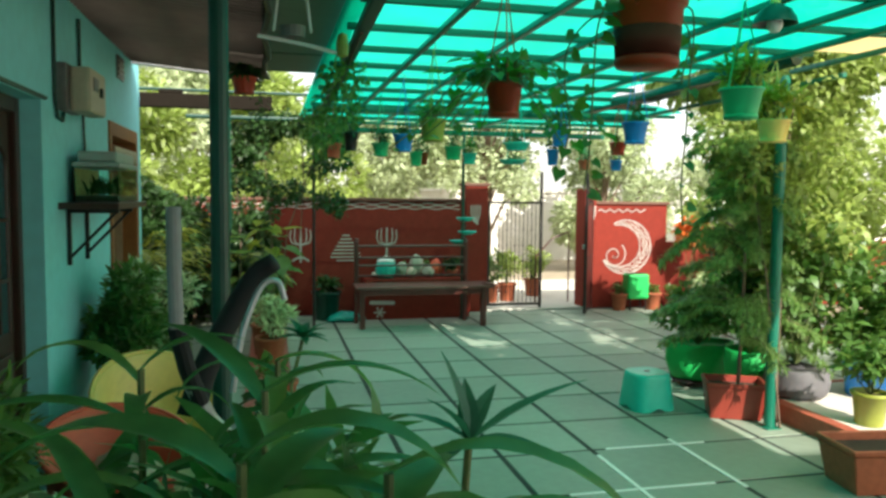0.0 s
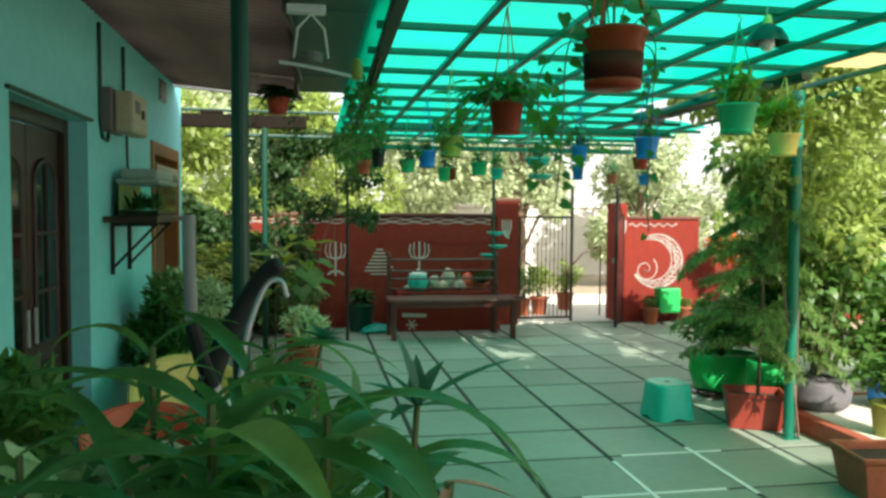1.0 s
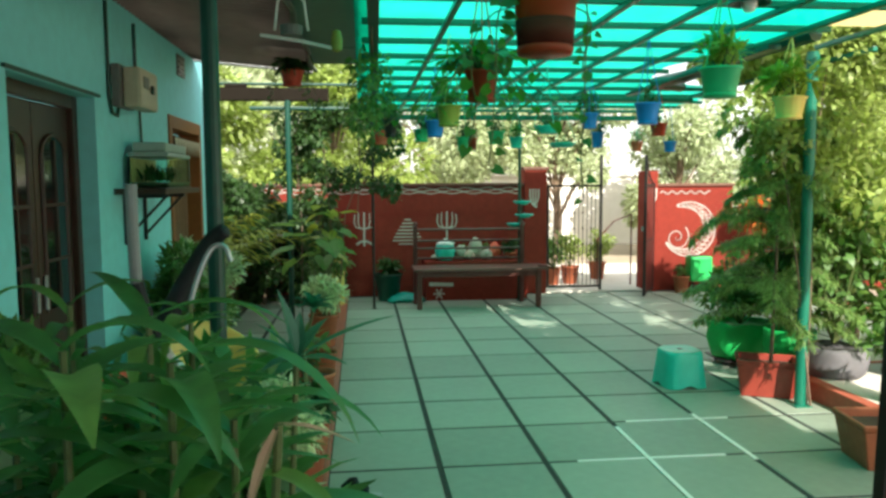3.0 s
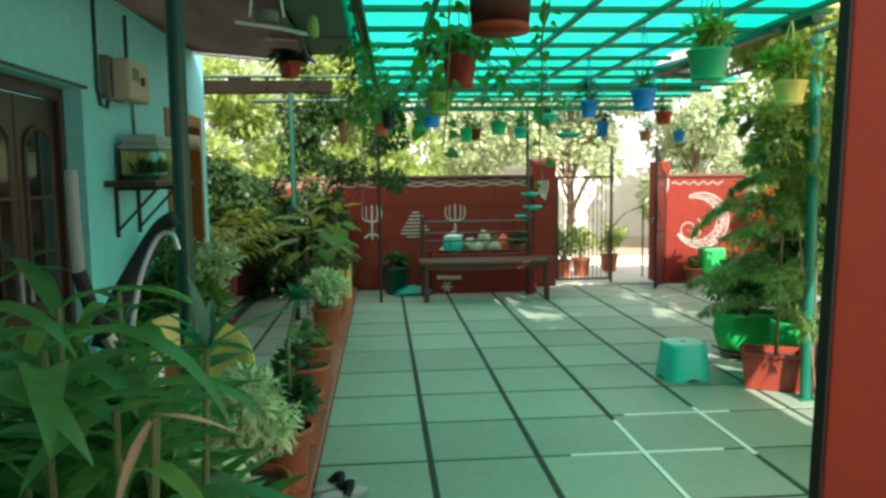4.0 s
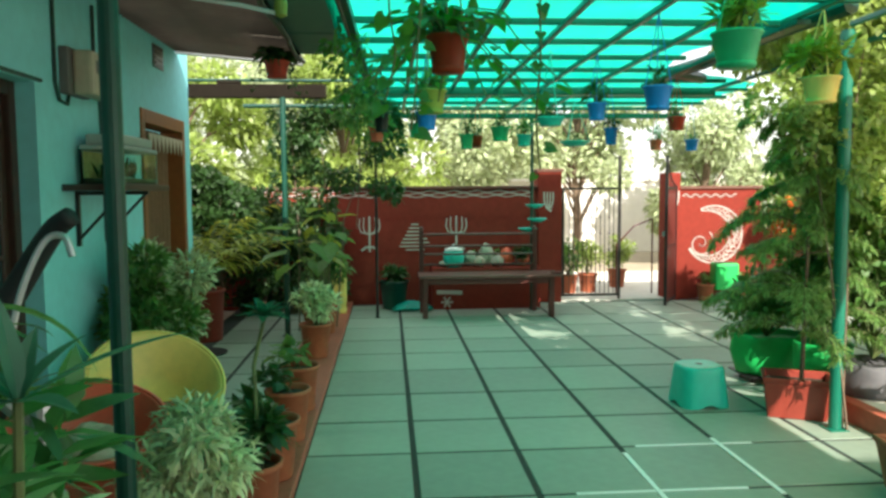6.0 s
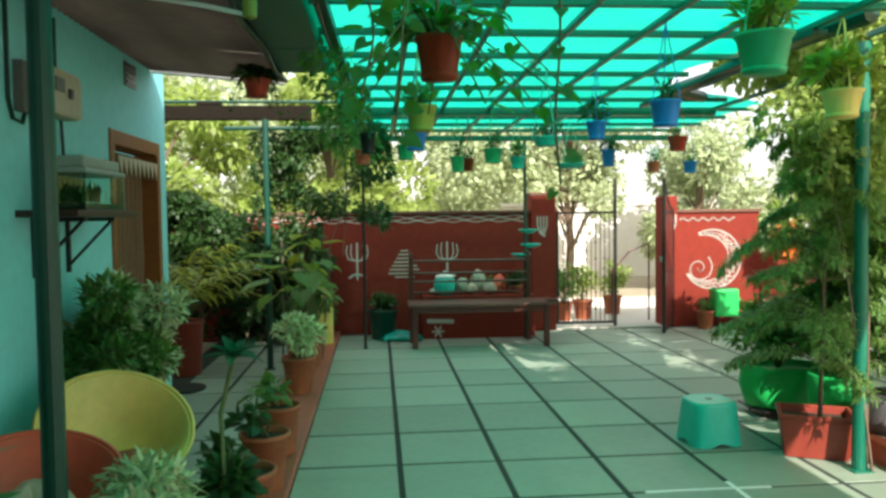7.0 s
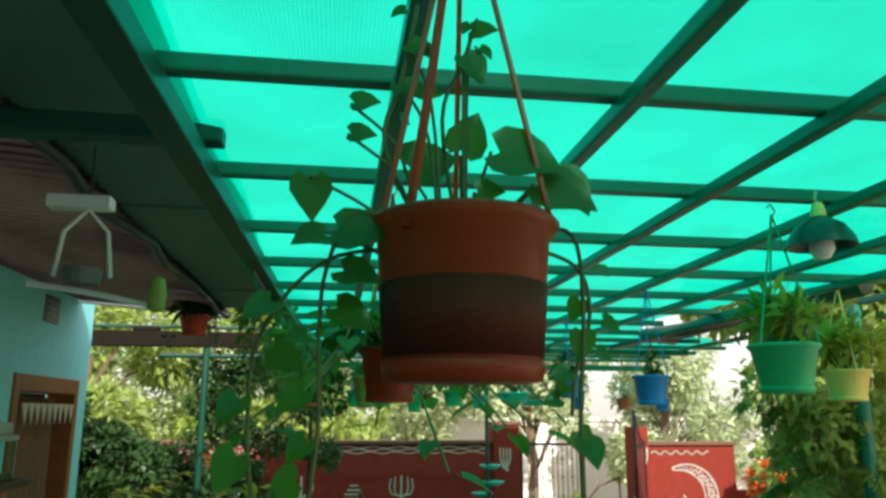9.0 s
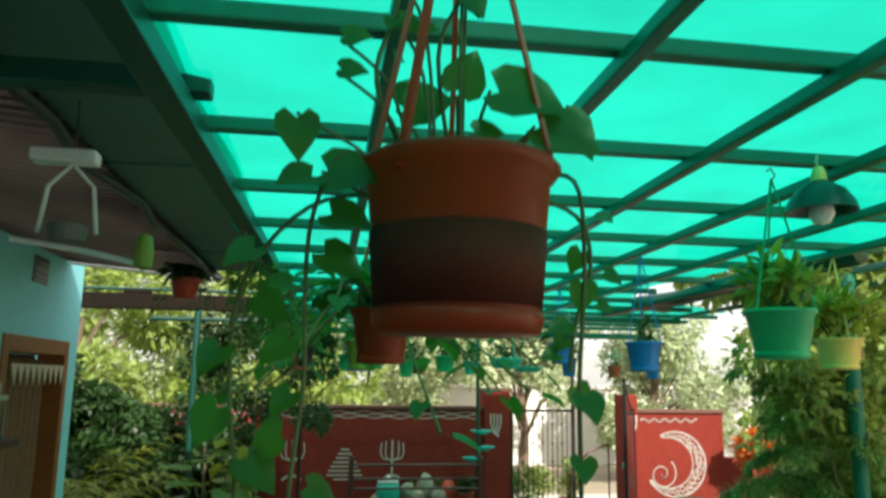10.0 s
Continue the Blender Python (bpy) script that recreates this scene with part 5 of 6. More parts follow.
hanging_pot(1.00, 5.65, 2.0, 0.10, 0.06, M_TEAL, "shallow green hanging dish", 70, 15, leaf=L_DARK, size=0.03, foot=False)
hanging_pot(1.80, 8.15, 2.0, 0.15, 0.05, M_TEAL, "wide shallow teal hanging dish", 60, 16, leaf=L_MID, size=0.03, foot=False)
hanging_pot(1.92, 7.28, 2.06, 0.065, 0.14, M_BLUE, "deep blue hanging pot", 70, 17, leaf=L_DARK, size=0.05)
hanging_pot(2.75, 8.42, 2.03, 0.07, 0.10, M_CORAL, "faded orange hanging pot", 50, 18, leaf=L_PALE, size=0.05)
hanging_pot(3.14, 8.40, 2.03, 0.075, 0.11, M_BLUE, "bright blue hanging pot by the gate", 40, 19, leaf=L_MID, size=0.03)
hanging_pot(-0.22, 7.1, 2.06, 0.07, 0.12, M_CORAL, "faded orange hanging pot in the creeper", 60, 20, leaf=L_DARK, size=0.05, top=2.40)
hanging_pot(-0.17, 6.15, 2.08, 0.06, 0.13, M_BLACK, "dark narrow hanging pot under the edge beam", 60, 21, leaf=L_DARK, size=0.05, top=2.40)
hp = hanging_pot(-0.97, 6.4, 2.50, 0.10, 0.12, M_RED, "red pot with a dark dry plant hung under the porch roof", 420, 22, top=2.56, leaf=L_DARK, size=0.07)
vine(hp, 34, 6, 0.05, (0.1, 0.1), 0.4, (0.1, 0.3), L_DARK)


def lamp():
    p = thing("pendant_lamp", (1.199, 3.027, 2.306), "dark green enamel cone lamp with a bare bulb", "lamp")
    part("shade", lathe([(0.088, 0.0), (0.082, 0.022), (0.06, 0.055), (0.028, 0.075), (0.022, 0.08), (0.018, 0.078), (0.054, 0.05), (0.076, 0.02), (0.084, 0.0), (0.088, 0.0)], 28), M_DARKGREEN, p, smooth=True)
    part("bulb", lathe([(0, -0.035), (0.02, -0.03), (0.032, -0.008), (0.03, 0.012), (0.016, 0.035), (0.014, 0.07), (0, 0.07)], 16), M_BULB, p, "unlit white bulb", smooth=True)
    part("holder", lathe([(0.02, 0.079), (0.018, 0.10), (0.012, 0.118), (0, 0.118)], 12), M_YELLOW, p, "yellowed lamp holder")
    part("cord", tube(bmesh.new(), [(0, 0, 0.118), (-0.006, 0, 0.13), (0.0, 0, 0.15)], 0.004, 5), M_CREAM, p)


lamp()


def wire_hanger():
    p = thing("hanging_feeder", (-0.70, 3.30, 2.10), "white plastic bird feeder hung under the porch roof", "bird feeder")
    part("loop", tube(bmesh.new(), [(-0.07, 0, 0.12), (-0.055, 0, 0.24), (0, 0, 0.30), (0.055, 0, 0.24), (0.07, 0, 0.12)], 0.006, 6), M_WHITE, p)
    part("tray", tube(bmesh.new(), [(-0.13, 0, 0.10), (-0.05, 0, 0.09), (0.05, 0, 0.075), (0.17, 0, 0.05)], 0.008, 6), M_WHITE, p)
    part("cup", lathe([(0, 0), (0.045, 0.0), (0.05, 0.04), (0.046, 0.04), (0.04, 0.006), (0, 0.006)], 14, at=(0, 0, 0.10)), M_GREYBOX, p)
    part("bracket", boxes(((-0.10, -0.03, 0.30), (0.06, 0.03, 0.335)), bevel=0.008), M_WHITE, p)
    part("cord", bar((0, 0, 0.33), (0, 0, 0.475), 0.002, 5), M_BLACK, p, "thin dark hanging cord")
    part("float", lathe([(0, 0), (0.022, 0.01), (0.025, 0.05), (0.018, 0.09), (0, 0.10)], 12, at=(0.19, 0, 0.03)), M_OLIVE, p)


wire_hanger()


# ---- plants in the foreground ----
def cane_plant(at, seed, stems, top, length, width, label, n_leaf=12):
    """Tall canes that carry long arching strap leaves."""
    p = thing("cane_plant", at, label, "plant", "foreground plants")
    part("pot", lathe(pot_profile(0.17, 0.30), 24), M_TERRA, p, smooth=True)
    part("soil", soil_disc(0.15, 0.28), M_SOIL, p)
    rr = random.Random(seed)
    for k in range(stems):
        a = k * 2.4 + rr.uniform(-0.4, 0.4)
        reach = 0.05 + 0.05 * k
        h = top * (1.0 - 0.13 * k) * rr.uniform(0.97, 1.03)
        tip = Vector((reach * math.cos(a), reach * math.sin(a), h)) if k else Vector((0, 0, top))
        part("cane", tube(bmesh.new(), [(0.02 * math.cos(a), 0.02 * math.sin(a), 0.26), tip * 0.6, tip], 0.008, 6, 0.7), M_STEM, p)
        for i in range(n_leaf):
            bm = bmesh.new()
            s = 1 - 0.02 * i
            strap(bm, (tip.x * s, tip.y * s, tip.z - 0.022 * i), i * 137.5 + k * 40 + rr.uniform(-20, 20), rr.uniform(8, 45), length * rr.uniform(0.6, 1.05), width * rr.uniform(0.5, 1.2), rr.uniform(45, 105), 9)
            part("leaf", bm, L_CANE_PALE if rr.random() < 0.28 else L_CANE, p, smooth=True)
    return p


cane_plant((-0.82, 1.04, 0), 51, 5, 1.35, 0.34, 0.058, "tall cane plant with long arching green leaves", 8)
cane_plant((-1.15, 1.35, 0), 52, 6, 1.20, 0.31, 0.055, "cane plant with drooping dark green leaves in a pot")
cane_plant((-0.98, 1.00, 0), 53, 6, 1.20, 0.32, 0.052, "cane plant with broad arching leaves near the house")
cane_plant((-0.80, 1.38, 0), 54, 6, 1.33, 0.27, 0.044, "lower cane plant with green arching leaves")
cane_plant((-0.68, 1.04, 0), 57, 6, 1.33, 0.32, 0.056, "cane plant with arching leaves behind the blue-green rosette", 13)
cane_plant((-0.78, 1.62, 0), 59, 7, 1.32, 0.25, 0.034, "leafy cane plant in front of the exercise bike", 11)
cane_plant((-0.98, 1.50, 0), 58, 7, 1.34, 0.27, 0.040, "tall leafy cane plant before the exercise bike", 11)
cane_plant((-0.60, 1.06, 0), 60, 7, 1.24, 0.30, 0.054, "cane plant with arching leaves beside the courtyard slabs", 13)
cane_plant((-0.95, 1.18, 0), 62, 7, 1.20, 0.32, 0.058, "broad-leaved cane plant with dark drooping leaves", 12)
ag = thing("agave_plant", (-0.53, 1.29, 0.035), "blue-green spiky rosette on a tall stalk", "plant", "foreground plants")
part("pot", lathe([(r, z - 0.035) for r, z in pot_profile(0.11, 0.22)], 20), M_TERRA, ag, smooth=True)
part("stalk", tube(bmesh.new(), [(-0.02, 0, 0.18), (-0.03, 0.02, 0.7), (0, 0, 1.24)], 0.008, 6, 0.7), M_STEM, ag)
bm = bmesh.new()
for az, el, L, w in ((85, 70, 0.09, 0.030), (8, 30, 0.20, 0.026), (170, 34, 0.10, 0.030), (325, 14, 0.11, 0.030), (200, 58, 0.10, 0.030), (45, 52, 0.10, 0.030), (140, 78, 0.13, 0.026), (235, 10, 0.09, 0.030)):
    strap(bm, (0, 0, 1.235), az, el, L, w, 20 + 0.2 * (az % 70), 6)
part("rosette", bm, L_AGAVE, ag)
dl = thing("dry_cane", (-0.55, 1.02, 0), "cut cane with two dried pink-brown leaves", "plant", "foreground plants")
part("pot", lathe(pot_profile(0.10, 0.2), 20), M_TERRA, dl, smooth=True)
part("cane", tube(bmesh.new(), [(0, 0, 0.16), (-0.02, 0.0, 0.7), (0.02, -0.02, 1.25)], 0.007, 6), M_STEM, dl)
bm = bmesh.new()
strap(bm, (0.02, -0.02, 1.25), 20, -14, 0.12, 0.022, 20, 6)
strap(bm, (0.02, -0.02, 1.25), 235, -50, 0.14, 0.02, 25, 6)
part("dry_leaf", bm, L_DRY, dl, "dried pinkish leaf")
ls = pot("potted_plant", (-0.82, 1.48, 0), 0.17, 0.30, M_TERRA, "dense leafy shrub with narrow dark green leaves before the exercise bike", "potted plant", "foreground plants")
bush(ls, (0.02, 0, 0.96), (0.24, 0.28, 0.26), 800, 0.14, 0.034, L_CANE, 130, 18, (0, 0, 0.28), 0.25)
vb = pot("potted_plant", (-1.36, 1.62, 0), 0.18, 0.34, M_TERRA, "bushy small-leaved variegated plant beside the doorway", "potted plant", "foreground plants")
bush(vb, (0, 0, 0.84), (0.24, 0.30, 0.32), 1500, 0.07, 0.030, L_MID, 120, 16, (0, 0, 0.3), 0.25)
bush(vb, (0.02, 0.02, 0.88), (0.23, 0.30, 0.30), 700, 0.065, 0.030, L_VARI, 121, 8, (0, 0, 0.3), 0.25, "pale_foliage")
fb = thing("bush", (-1.02, 1.75, 0), "dense undergrowth of dark leaves behind the canes", "bush")
part("tub", lathe(pot_profile(0.2, 0.28), 24), M_TERRA, fb, smooth=True)
bush(fb, (0, -0.2, 0.70), (0.44, 0.5, 0.30), 1500, 0.11, 0.032, L_MID, 55, 22, (0, 0, 0.24), 0.3)
bush(fb, (0, -0.15, 0.74), (0.44, 0.45, 0.34), 800, 0.09, 0.04, L_VARI, 56, 16, (0, 0, 0.24), 0.3, "pale_foliage")
sh = thing("sandal", pose(-0.45, 3.60, 0.0, 0, 0, 20), "black and white rubber sandal on the slabs", "sandal", "pair of sandals")
bm = bmesh.new()
prev = None
sole = []
for i in range(24):
    a = i * math.tau / 24
    sole.append((0.125 * math.cos(a), (0.045 + 0.008 * math.cos(a)) * math.sin(a)))
lo = [bm.verts.new((x, y, 0.003)) for x, y in sole]
hi = [bm.verts.new((x, y, 0.022)) for x, y in sole]
bm.faces.new(lo[::-1]); bm.faces.new(hi)
for i in range(24):
    bm.faces.new((lo[i], lo[(i + 1) % 24], hi[(i + 1) % 24], hi[i]))
part("sole", bm, M_STEEL, sh)
part("strap", tube(bmesh.new(), [(0.0, -0.045, 0.018), (0.03, -0.02, 0.055), (0.04, 0.0, 0.062), (0.03, 0.02, 0.055), (0.0, 0.045, 0.018)], 0.02, 8), M_RUBBER, sh, "black rubber strap")
copy_thing(sh, pose(-0.50, 3.70, 0.0, 0, 0, 35))


# ---- right side ----
def box_planter(at, w, d, h, m, label, turn=0):
    p = thing("planter", at if isinstance(at, Matrix) else Matrix.Translation(at) @ pose(0, 0, 0, 0, 0, turn), label, "planter")
    bm = bmesh.new()
    def ring(sx, sy, z):
        return [bm.verts.new((x * sx / 2, y * sy / 2, z)) for x, y in ((-1, -1), (1, -1), (1, 1), (-1, 1))]
    rs = [ring(w * 0.84, d * 0.80, 0), ring(w * 0.97, d * 0.96, h - 0.035), ring(w, d, h - 0.032), ring(w + 0.01, d + 0.01, h), ring(w - 0.035, d - 0.035, h), ring(w - 0.05, d - 0.05, h - 0.06)]
    for a, b in zip(rs, rs[1:]):
        for k in range(4):
            bm.faces.new((a[k], a[(k + 1) % 4], b[(k + 1) % 4], b[k]))
    bm.faces.new(rs[0][::-1])
    bmesh.ops.bevel(bm, geom=[e for e in bm.edges], offset=0.006, segments=1, affect="EDGES")
    part("body", bm, m, p)
    part("soil", boxes(((-w / 2 + 0.03, -d / 2 + 0.03, h - 0.07), (w / 2 - 0.03, d / 2 - 0.03, h - 0.045)), bevel=0.006), M_SOIL, p)
    return p


pp = box_planter((2.55, 5.16, 0.0), 0.42, 0.30, 0.27, M_PLANTER, "red-brown rectangular planter with a tall feathery pine", turn=-25)


def araucaria(p, base, h, seed, tiers, width, m):
    """A slender pine: uneven tiers of long boughs, each with drooping side twigs set with short needles."""
    rng = np.random.default_rng(seed)
    part("trunk", tube(bmesh.new(), [base, (base[0] + 0.015, base[1], base[2] + h * 0.5), (base[0] - 0.015, base[1], base[2] + h)], 0.015, 8, 0.35), M_BARK, p)
    P, D, L = [], [], []
    for t in range(tiers):
        s = t / (tiers - 1)
        z = base[2] + h * (0.20 + 0.78 * s) + rng.uniform(-0.05, 0.05)
        for k in range(5):
            if rng.random() < 0.12:
                continue
            a = k * math.tau / 5 + rng.uniform(-0.4, 0.4) + t * 0.9
            R = width * (1.0 - 0.42 * s) * rng.uniform(0.55, 1.15)
            rise, sag = rng.uniform(0.02, 0.16), rng.uniform(0.10, 0.32)
            pts = [np.array([base[0] + R * u * math.cos(a), base[1] + R * u * math.sin(a), z + rise * math.sin(u * 2.4) - sag * R * u * u]) for u in np.linspace(0, 1, 9)]
            bough = part("bough", tube(bmesh.new(), pts, 0.0045, 4, 0.4), M_BARK, p)
            for i in range(2, 9):
                along = pts[i] - pts[i - 1]
                along /= np.linalg.norm(along)
                for sg in (-1, 1):
                    side = np.array([-math.sin(a), math.cos(a), 0.0]) * sg
                    way = along * 0.75 + side * rng.uniform(0.6, 1.0) + np.array([0, 0, rng.uniform(-0.45, 0.0)])
                    way /= np.linalg.norm(way)
                    reach = R * 0.34 * (1.15 - 0.09 * i) * rng.uniform(0.6, 1.2)
                    for q in np.linspace(0.05, 1, 13):
                        for _ in range(2):
                            P.append(pts[i] + way * reach * q - np.array([0, 0, 0.10 * reach * q * q]) + rng.normal(size=3) * 0.004)
                            D.append(way * 0.8 + rng.normal(size=3) * 0.55)
                            L.append(rng.uniform(0.04, 0.08))
    n = len(P)
    leaves("needles", np.array(P), np.array(D), np.tile([0, 0, 1.0], (n, 1)), np.array(L), 0.013, m, p, droop=0.3)


araucaria(pp, (0.03, 0, 0.21), 1.80, 61, 10, 0.60, L_PINE)

def slumped(bm, amount, seed):
    """Sags and creases for a soft bag."""
    for v in bm.verts:
        q = noise.noise_vector((v.co.x * 6 + seed, v.co.y * 6, v.co.z * 9))
        v.co += Vector((q.x, q.y, q.z * 0.4)) * amount * min(1.0, v.co.z * 8)
    return bm


gb = thing("grow_bag", (2.83, 6.10, 0), "bright green fabric grow bag with leafy plants", "grow bag")
part("bag", slumped(lathe([(0, 0.06), (0.20, 0.06), (0.235, 0.08), (0.25, 0.15), (0.26, 0.22), (0.268, 0.30), (0.275, 0.37), (0.265, 0.38), (0.25, 0.37), (0.24, 0.33), (0, 0.33)], 40, sx=1.0, sy=0.9), 0.05, 3), M_GREENBAG, gb, smooth=True)
for a in (0.6, 2.5, 3.8, 5.5):
    part("stand_leg", bar((0.20 * math.cos(a), 0.16 * math.sin(a), 0), (0.20 * math.cos(a), 0.16 * math.sin(a), 0.08), 0.010), M_BLACK, gb)
part("stand_plate", boxes(((-0.22, -0.18, 0.045), (0.22, 0.18, 0.058))), M_BLACK, gb)
bush(gb, (0.0, 0, 0.62), (0.30, 0.30, 0.24), 1100, 0.08, 0.04, L_MID, 62, 16, (0, 0, 0.34), 0.3)
gb2 = thing("grow_bag", (2.98, 5.58, 0.13), "second green grow bag behind the planter", "grow bag")
part("bag", lathe([(0, 0.0), (0.16, 0.0), (0.19, 0.06), (0.20, 0.26), (0.19, 0.27), (0.18, 0.22), (0, 0.22)], 22), M_GREENBAG, gb2, smooth=True)
bush(gb2, (0.05, 0, 0.75), (0.35, 0.4, 0.45), 2200, 0.09, 0.04, L_MID, 63, 20, (0, 0, 0.22), 0.3)
gy = thing("grow_bag", (3.08, 5.17, 0.127), "slumped grey fabric grow bag on the raised bed", "grow bag")
part("bag", slumped(lathe([(0, 0.0), (0.19, 0.0), (0.22, 0.03), (0.225, 0.08), (0.215, 0.15), (0.205, 0.20), (0.19, 0.22), (0.17, 0.21), (0, 0.18)], 40), 0.045, 7), M_GREYBAG, gy, smooth=True)
bush(gy, (0.15, 0.2, 0.95), (0.45, 0.55, 0.68), 1800, 0.10, 0.05, L_MID, 64, 30, (0, 0, 0.24), 0.3)
bush(gy, (0.15, 0.2, 1.1), (0.5, 0.6, 0.72), 1700, 0.10, 0.055, L_TREE, 65, 20, (0, 0, 0.24), 0.3, "light_foliage")
bk = thing("bucket", (3.70, 5.02, 0.127), "blue plastic tub with a plant on the raised bed", "tub")
part("shell", lathe(pot_profile(0.27, 0.30, 0.85), 28), M_BLUE, bk, smooth=True)
part("soil", soil_disc(0.25, 0.28), M_SOIL, bk)
bush(bk, (0.0, 0.0, 0.72), (0.4, 0.4, 0.42), 1800, 0.10, 0.05, L_MID, 66, 18, (0, 0, 0.28), 0.3)
box_planter((2.58, 3.78, 0.0), 0.62, 0.36, 0.26, M_TERRA, "weathered terracotta trough with a pale rim", turn=-8)
yp = pot("potted_plant", (3.06, 4.42, 0.127), 0.12, 0.22, M_OLIVE, "small plant in a mustard pot on the raised bed", "potted plant")
bush(yp, (0, 0, 0.40), (0.15, 0.15, 0.15), 300, 0.09, 0.04, L_MID, 67, 8, (0, 0, 0.2))


def creeper(name, at, label, clumps, n, L, W, m, seed, stems):
    c = thing(name, at, label, "creeper")
    rng = np.random.default_rng(seed)
    for pts in stems:
        part("stem", tube(bmesh.new(), pts, 0.009, 5, 0.5), M_BARK, c)
    P, out = crown_points(rng, n, clumps, 0.55)
    D = out * 0.6 + rng.normal(size=(n, 3)) * 0.6
    D[:, 2] -= 0.3
    N = rng.normal(size=(n, 3)) * 0.4 + np.array([0, 0, 1.0])
    leaves("foliage", P, D, N, rng.uniform(0.7, 1.2, n) * L, rng.uniform(0.8, 1.2, n) * W, m, c)
    return c


creeper("creeper", (2.62, 4.80, 0), "flowering creeper climbing the bright green pole", [((0.18, 0.15, 1.6), 0.2), ((-0.1, 0.2, 1.8), 0.22), ((-0.25, 0.3, 2.05), 0.25), ((0.6, 0.4, 1.9), 0.36), ((0.25, 0.3, 2.05), 0.38), ((0.3, 0.1, 2.45), 0.34), ((0.65, 0.4, 2.5), 0.40), ((-0.05, 0.3, 1.7), 0.25)], 3600, 0.07, 0.035, L_TREE, 71,
        [[(0.05, 0.04, 0), (0.06, 0.05, 0.9), (0.04, 0.06, 1.6), (0.15, 0.1, 2.4)], [(0.06, 0.0, 0), (-0.05, 0.05, 1.0), (-0.15, 0.15, 1.9)]])
# High creeper added here to keep sun patches off the floor by the bench.
creeper("creeper", (2.95, 5.55, 0), "creeper canopy added over the net's edge to block sun patches", [((-0.35, -0.35, 2.72), 0.30), ((0.05, -0.1, 2.85), 0.40), ((-0.30, 0.35, 2.75), 0.32), ((0.25, 0.45, 2.8), 0.42), ((-0.15, 0.85, 2.72), 0.34), ((0.45, 0.0, 2.55), 0.40), ((0.4, -0.6, 2.7), 0.38), ((0.45, 0.9, 2.6), 0.40), ((0.35, 0.4, 2.2), 0.34)], 6000, 0.10, 0.05, L_TREE, 74,
        [[(0.45, 0.1, 0), (0.42, 0.12, 1.2), (0.35, 0.1, 2.2), (0.0, 0.0, 2.85)], [(0.47, 0.12, 0), (0.5, 0.3, 1.4), (0.3, 0.5, 2.3), (-0.2, 0.6, 2.75)]])
rr = random.Random(72)
tangle = [((rr.uniform(-0.45, 0.75), rr.uniform(-0.08, 0.15), 2.35 - 1.2 * rr.random() ** 1.6), rr.uniform(0.09, 0.2)) for _ in range(34)]
creeper("creeper", (-0.80, 8.50, 0), "dark tangled creeper hanging from the timber beam and pole", tangle, 4600, 0.075, 0.035, L_DARK, 72,
        [[(0.0, 0.0, 0.0), (0.05, 0.02, 1.0), (-0.05, 0.0, 2.3)], [(0.1, 0, 0), (0.2, 0, 1.2), (0.6, 0, 2.3)], [(-0.3, 0.05, 0), (-0.28, 0.03, 1.1), (-0.35, 0, 2.35)], [(0.35, 0, 2.35), (0.38, 0.02, 1.7), (0.33, 0.0, 1.1)], [(0.62, 0, 2.35), (0.6, 0.02, 1.9), (0.66, 0.0, 1.5)]])
creeper("creeper", (-0.35, 6.0, 0), "thin hanging vines below the net's edge beam", [((0.0, -1.2, 2.28), 0.14), ((0.05, -0.4, 2.2), 0.18), ((-0.02, 0.4, 2.15), 0.2), ((0.05, 1.2, 2.1), 0.22)], 900, 0.06, 0.03, L_MID, 73,
        [[(0.0, -2.0, 2.38), (0.02, -1.0, 2.36), (0, 0.4, 2.34), (0.0, 1.6, 2.37)]])


# ---- trees and what lies beyond ----
def tree(x, y, h, spread, seed, n, m, label, L=0.16, W=0.075, trunk=0.09, low=0.35, name="tree"):
    t = thing(name, (x, y, -0.06), label, "tree", "garden trees")
    rng = np.random.default_rng(seed)
    part("trunk", tube(bmesh.new(), [(0, 0, 0), (0.05, 0.02, h * 0.25), (-0.04, 0.05, h * 0.5), (0.02, 0, h * 0.8)], trunk, 10, 0.35), M_BARK, t)
    clumps = []
    for k in range(22):
        bm = bmesh.new()
        a, u = rng.uniform(0, math.tau), rng.uniform(low, 1.0)
        R = spread * rng.uniform(0.25, 1.0) * math.sqrt(max(0.1, 1 - (2 * (u - low) / (1 - low) - 0.9) ** 2 * 0.8))
        c = np.array([R * math.cos(a), R * math.sin(a), h * u])
        clumps.append((c, spread * rng.uniform(0.22, 0.42)))
        s = np.array([0, 0, h * max(0.18, u - 0.28)])
        tube(bm, [s, (s + c) / 2 + np.array([0, 0, 0.06 * h]), c], trunk * 0.35, 5, 0.3)
        part("limb", bm, M_BARK, t)
    P, out = crown_points(rng, n, clumps, 0.5)
    D = out * 0.7 + rng.normal(size=(n, 3)) * 0.5
    N = rng.normal(size=(n, 3)) * 0.5 + np.array([0, 0, 1.0])
    leaves("crown", P, D, N, rng.uniform(0.65, 1.25, n) * L, rng.uniform(0.75, 1.2, n) * W, m, t)
    return t


tree(-3.4, 12.3, 3.4, 1.5, 81, 9000, L_TREE, "sunlit bushy tree behind the boundary wall", low=0.2)
tree(-5.2, 9.0, 3.6, 1.5, 82, 8000, L_TREE, "bright sunlit tree beside the house", low=0.15)
tree(-2.7, 9.1, 2.1, 0.7, 83, 6500, L_DARK, "dark shrub in the corner of the yard", 0.10, 0.05, 0.04, 0.25)
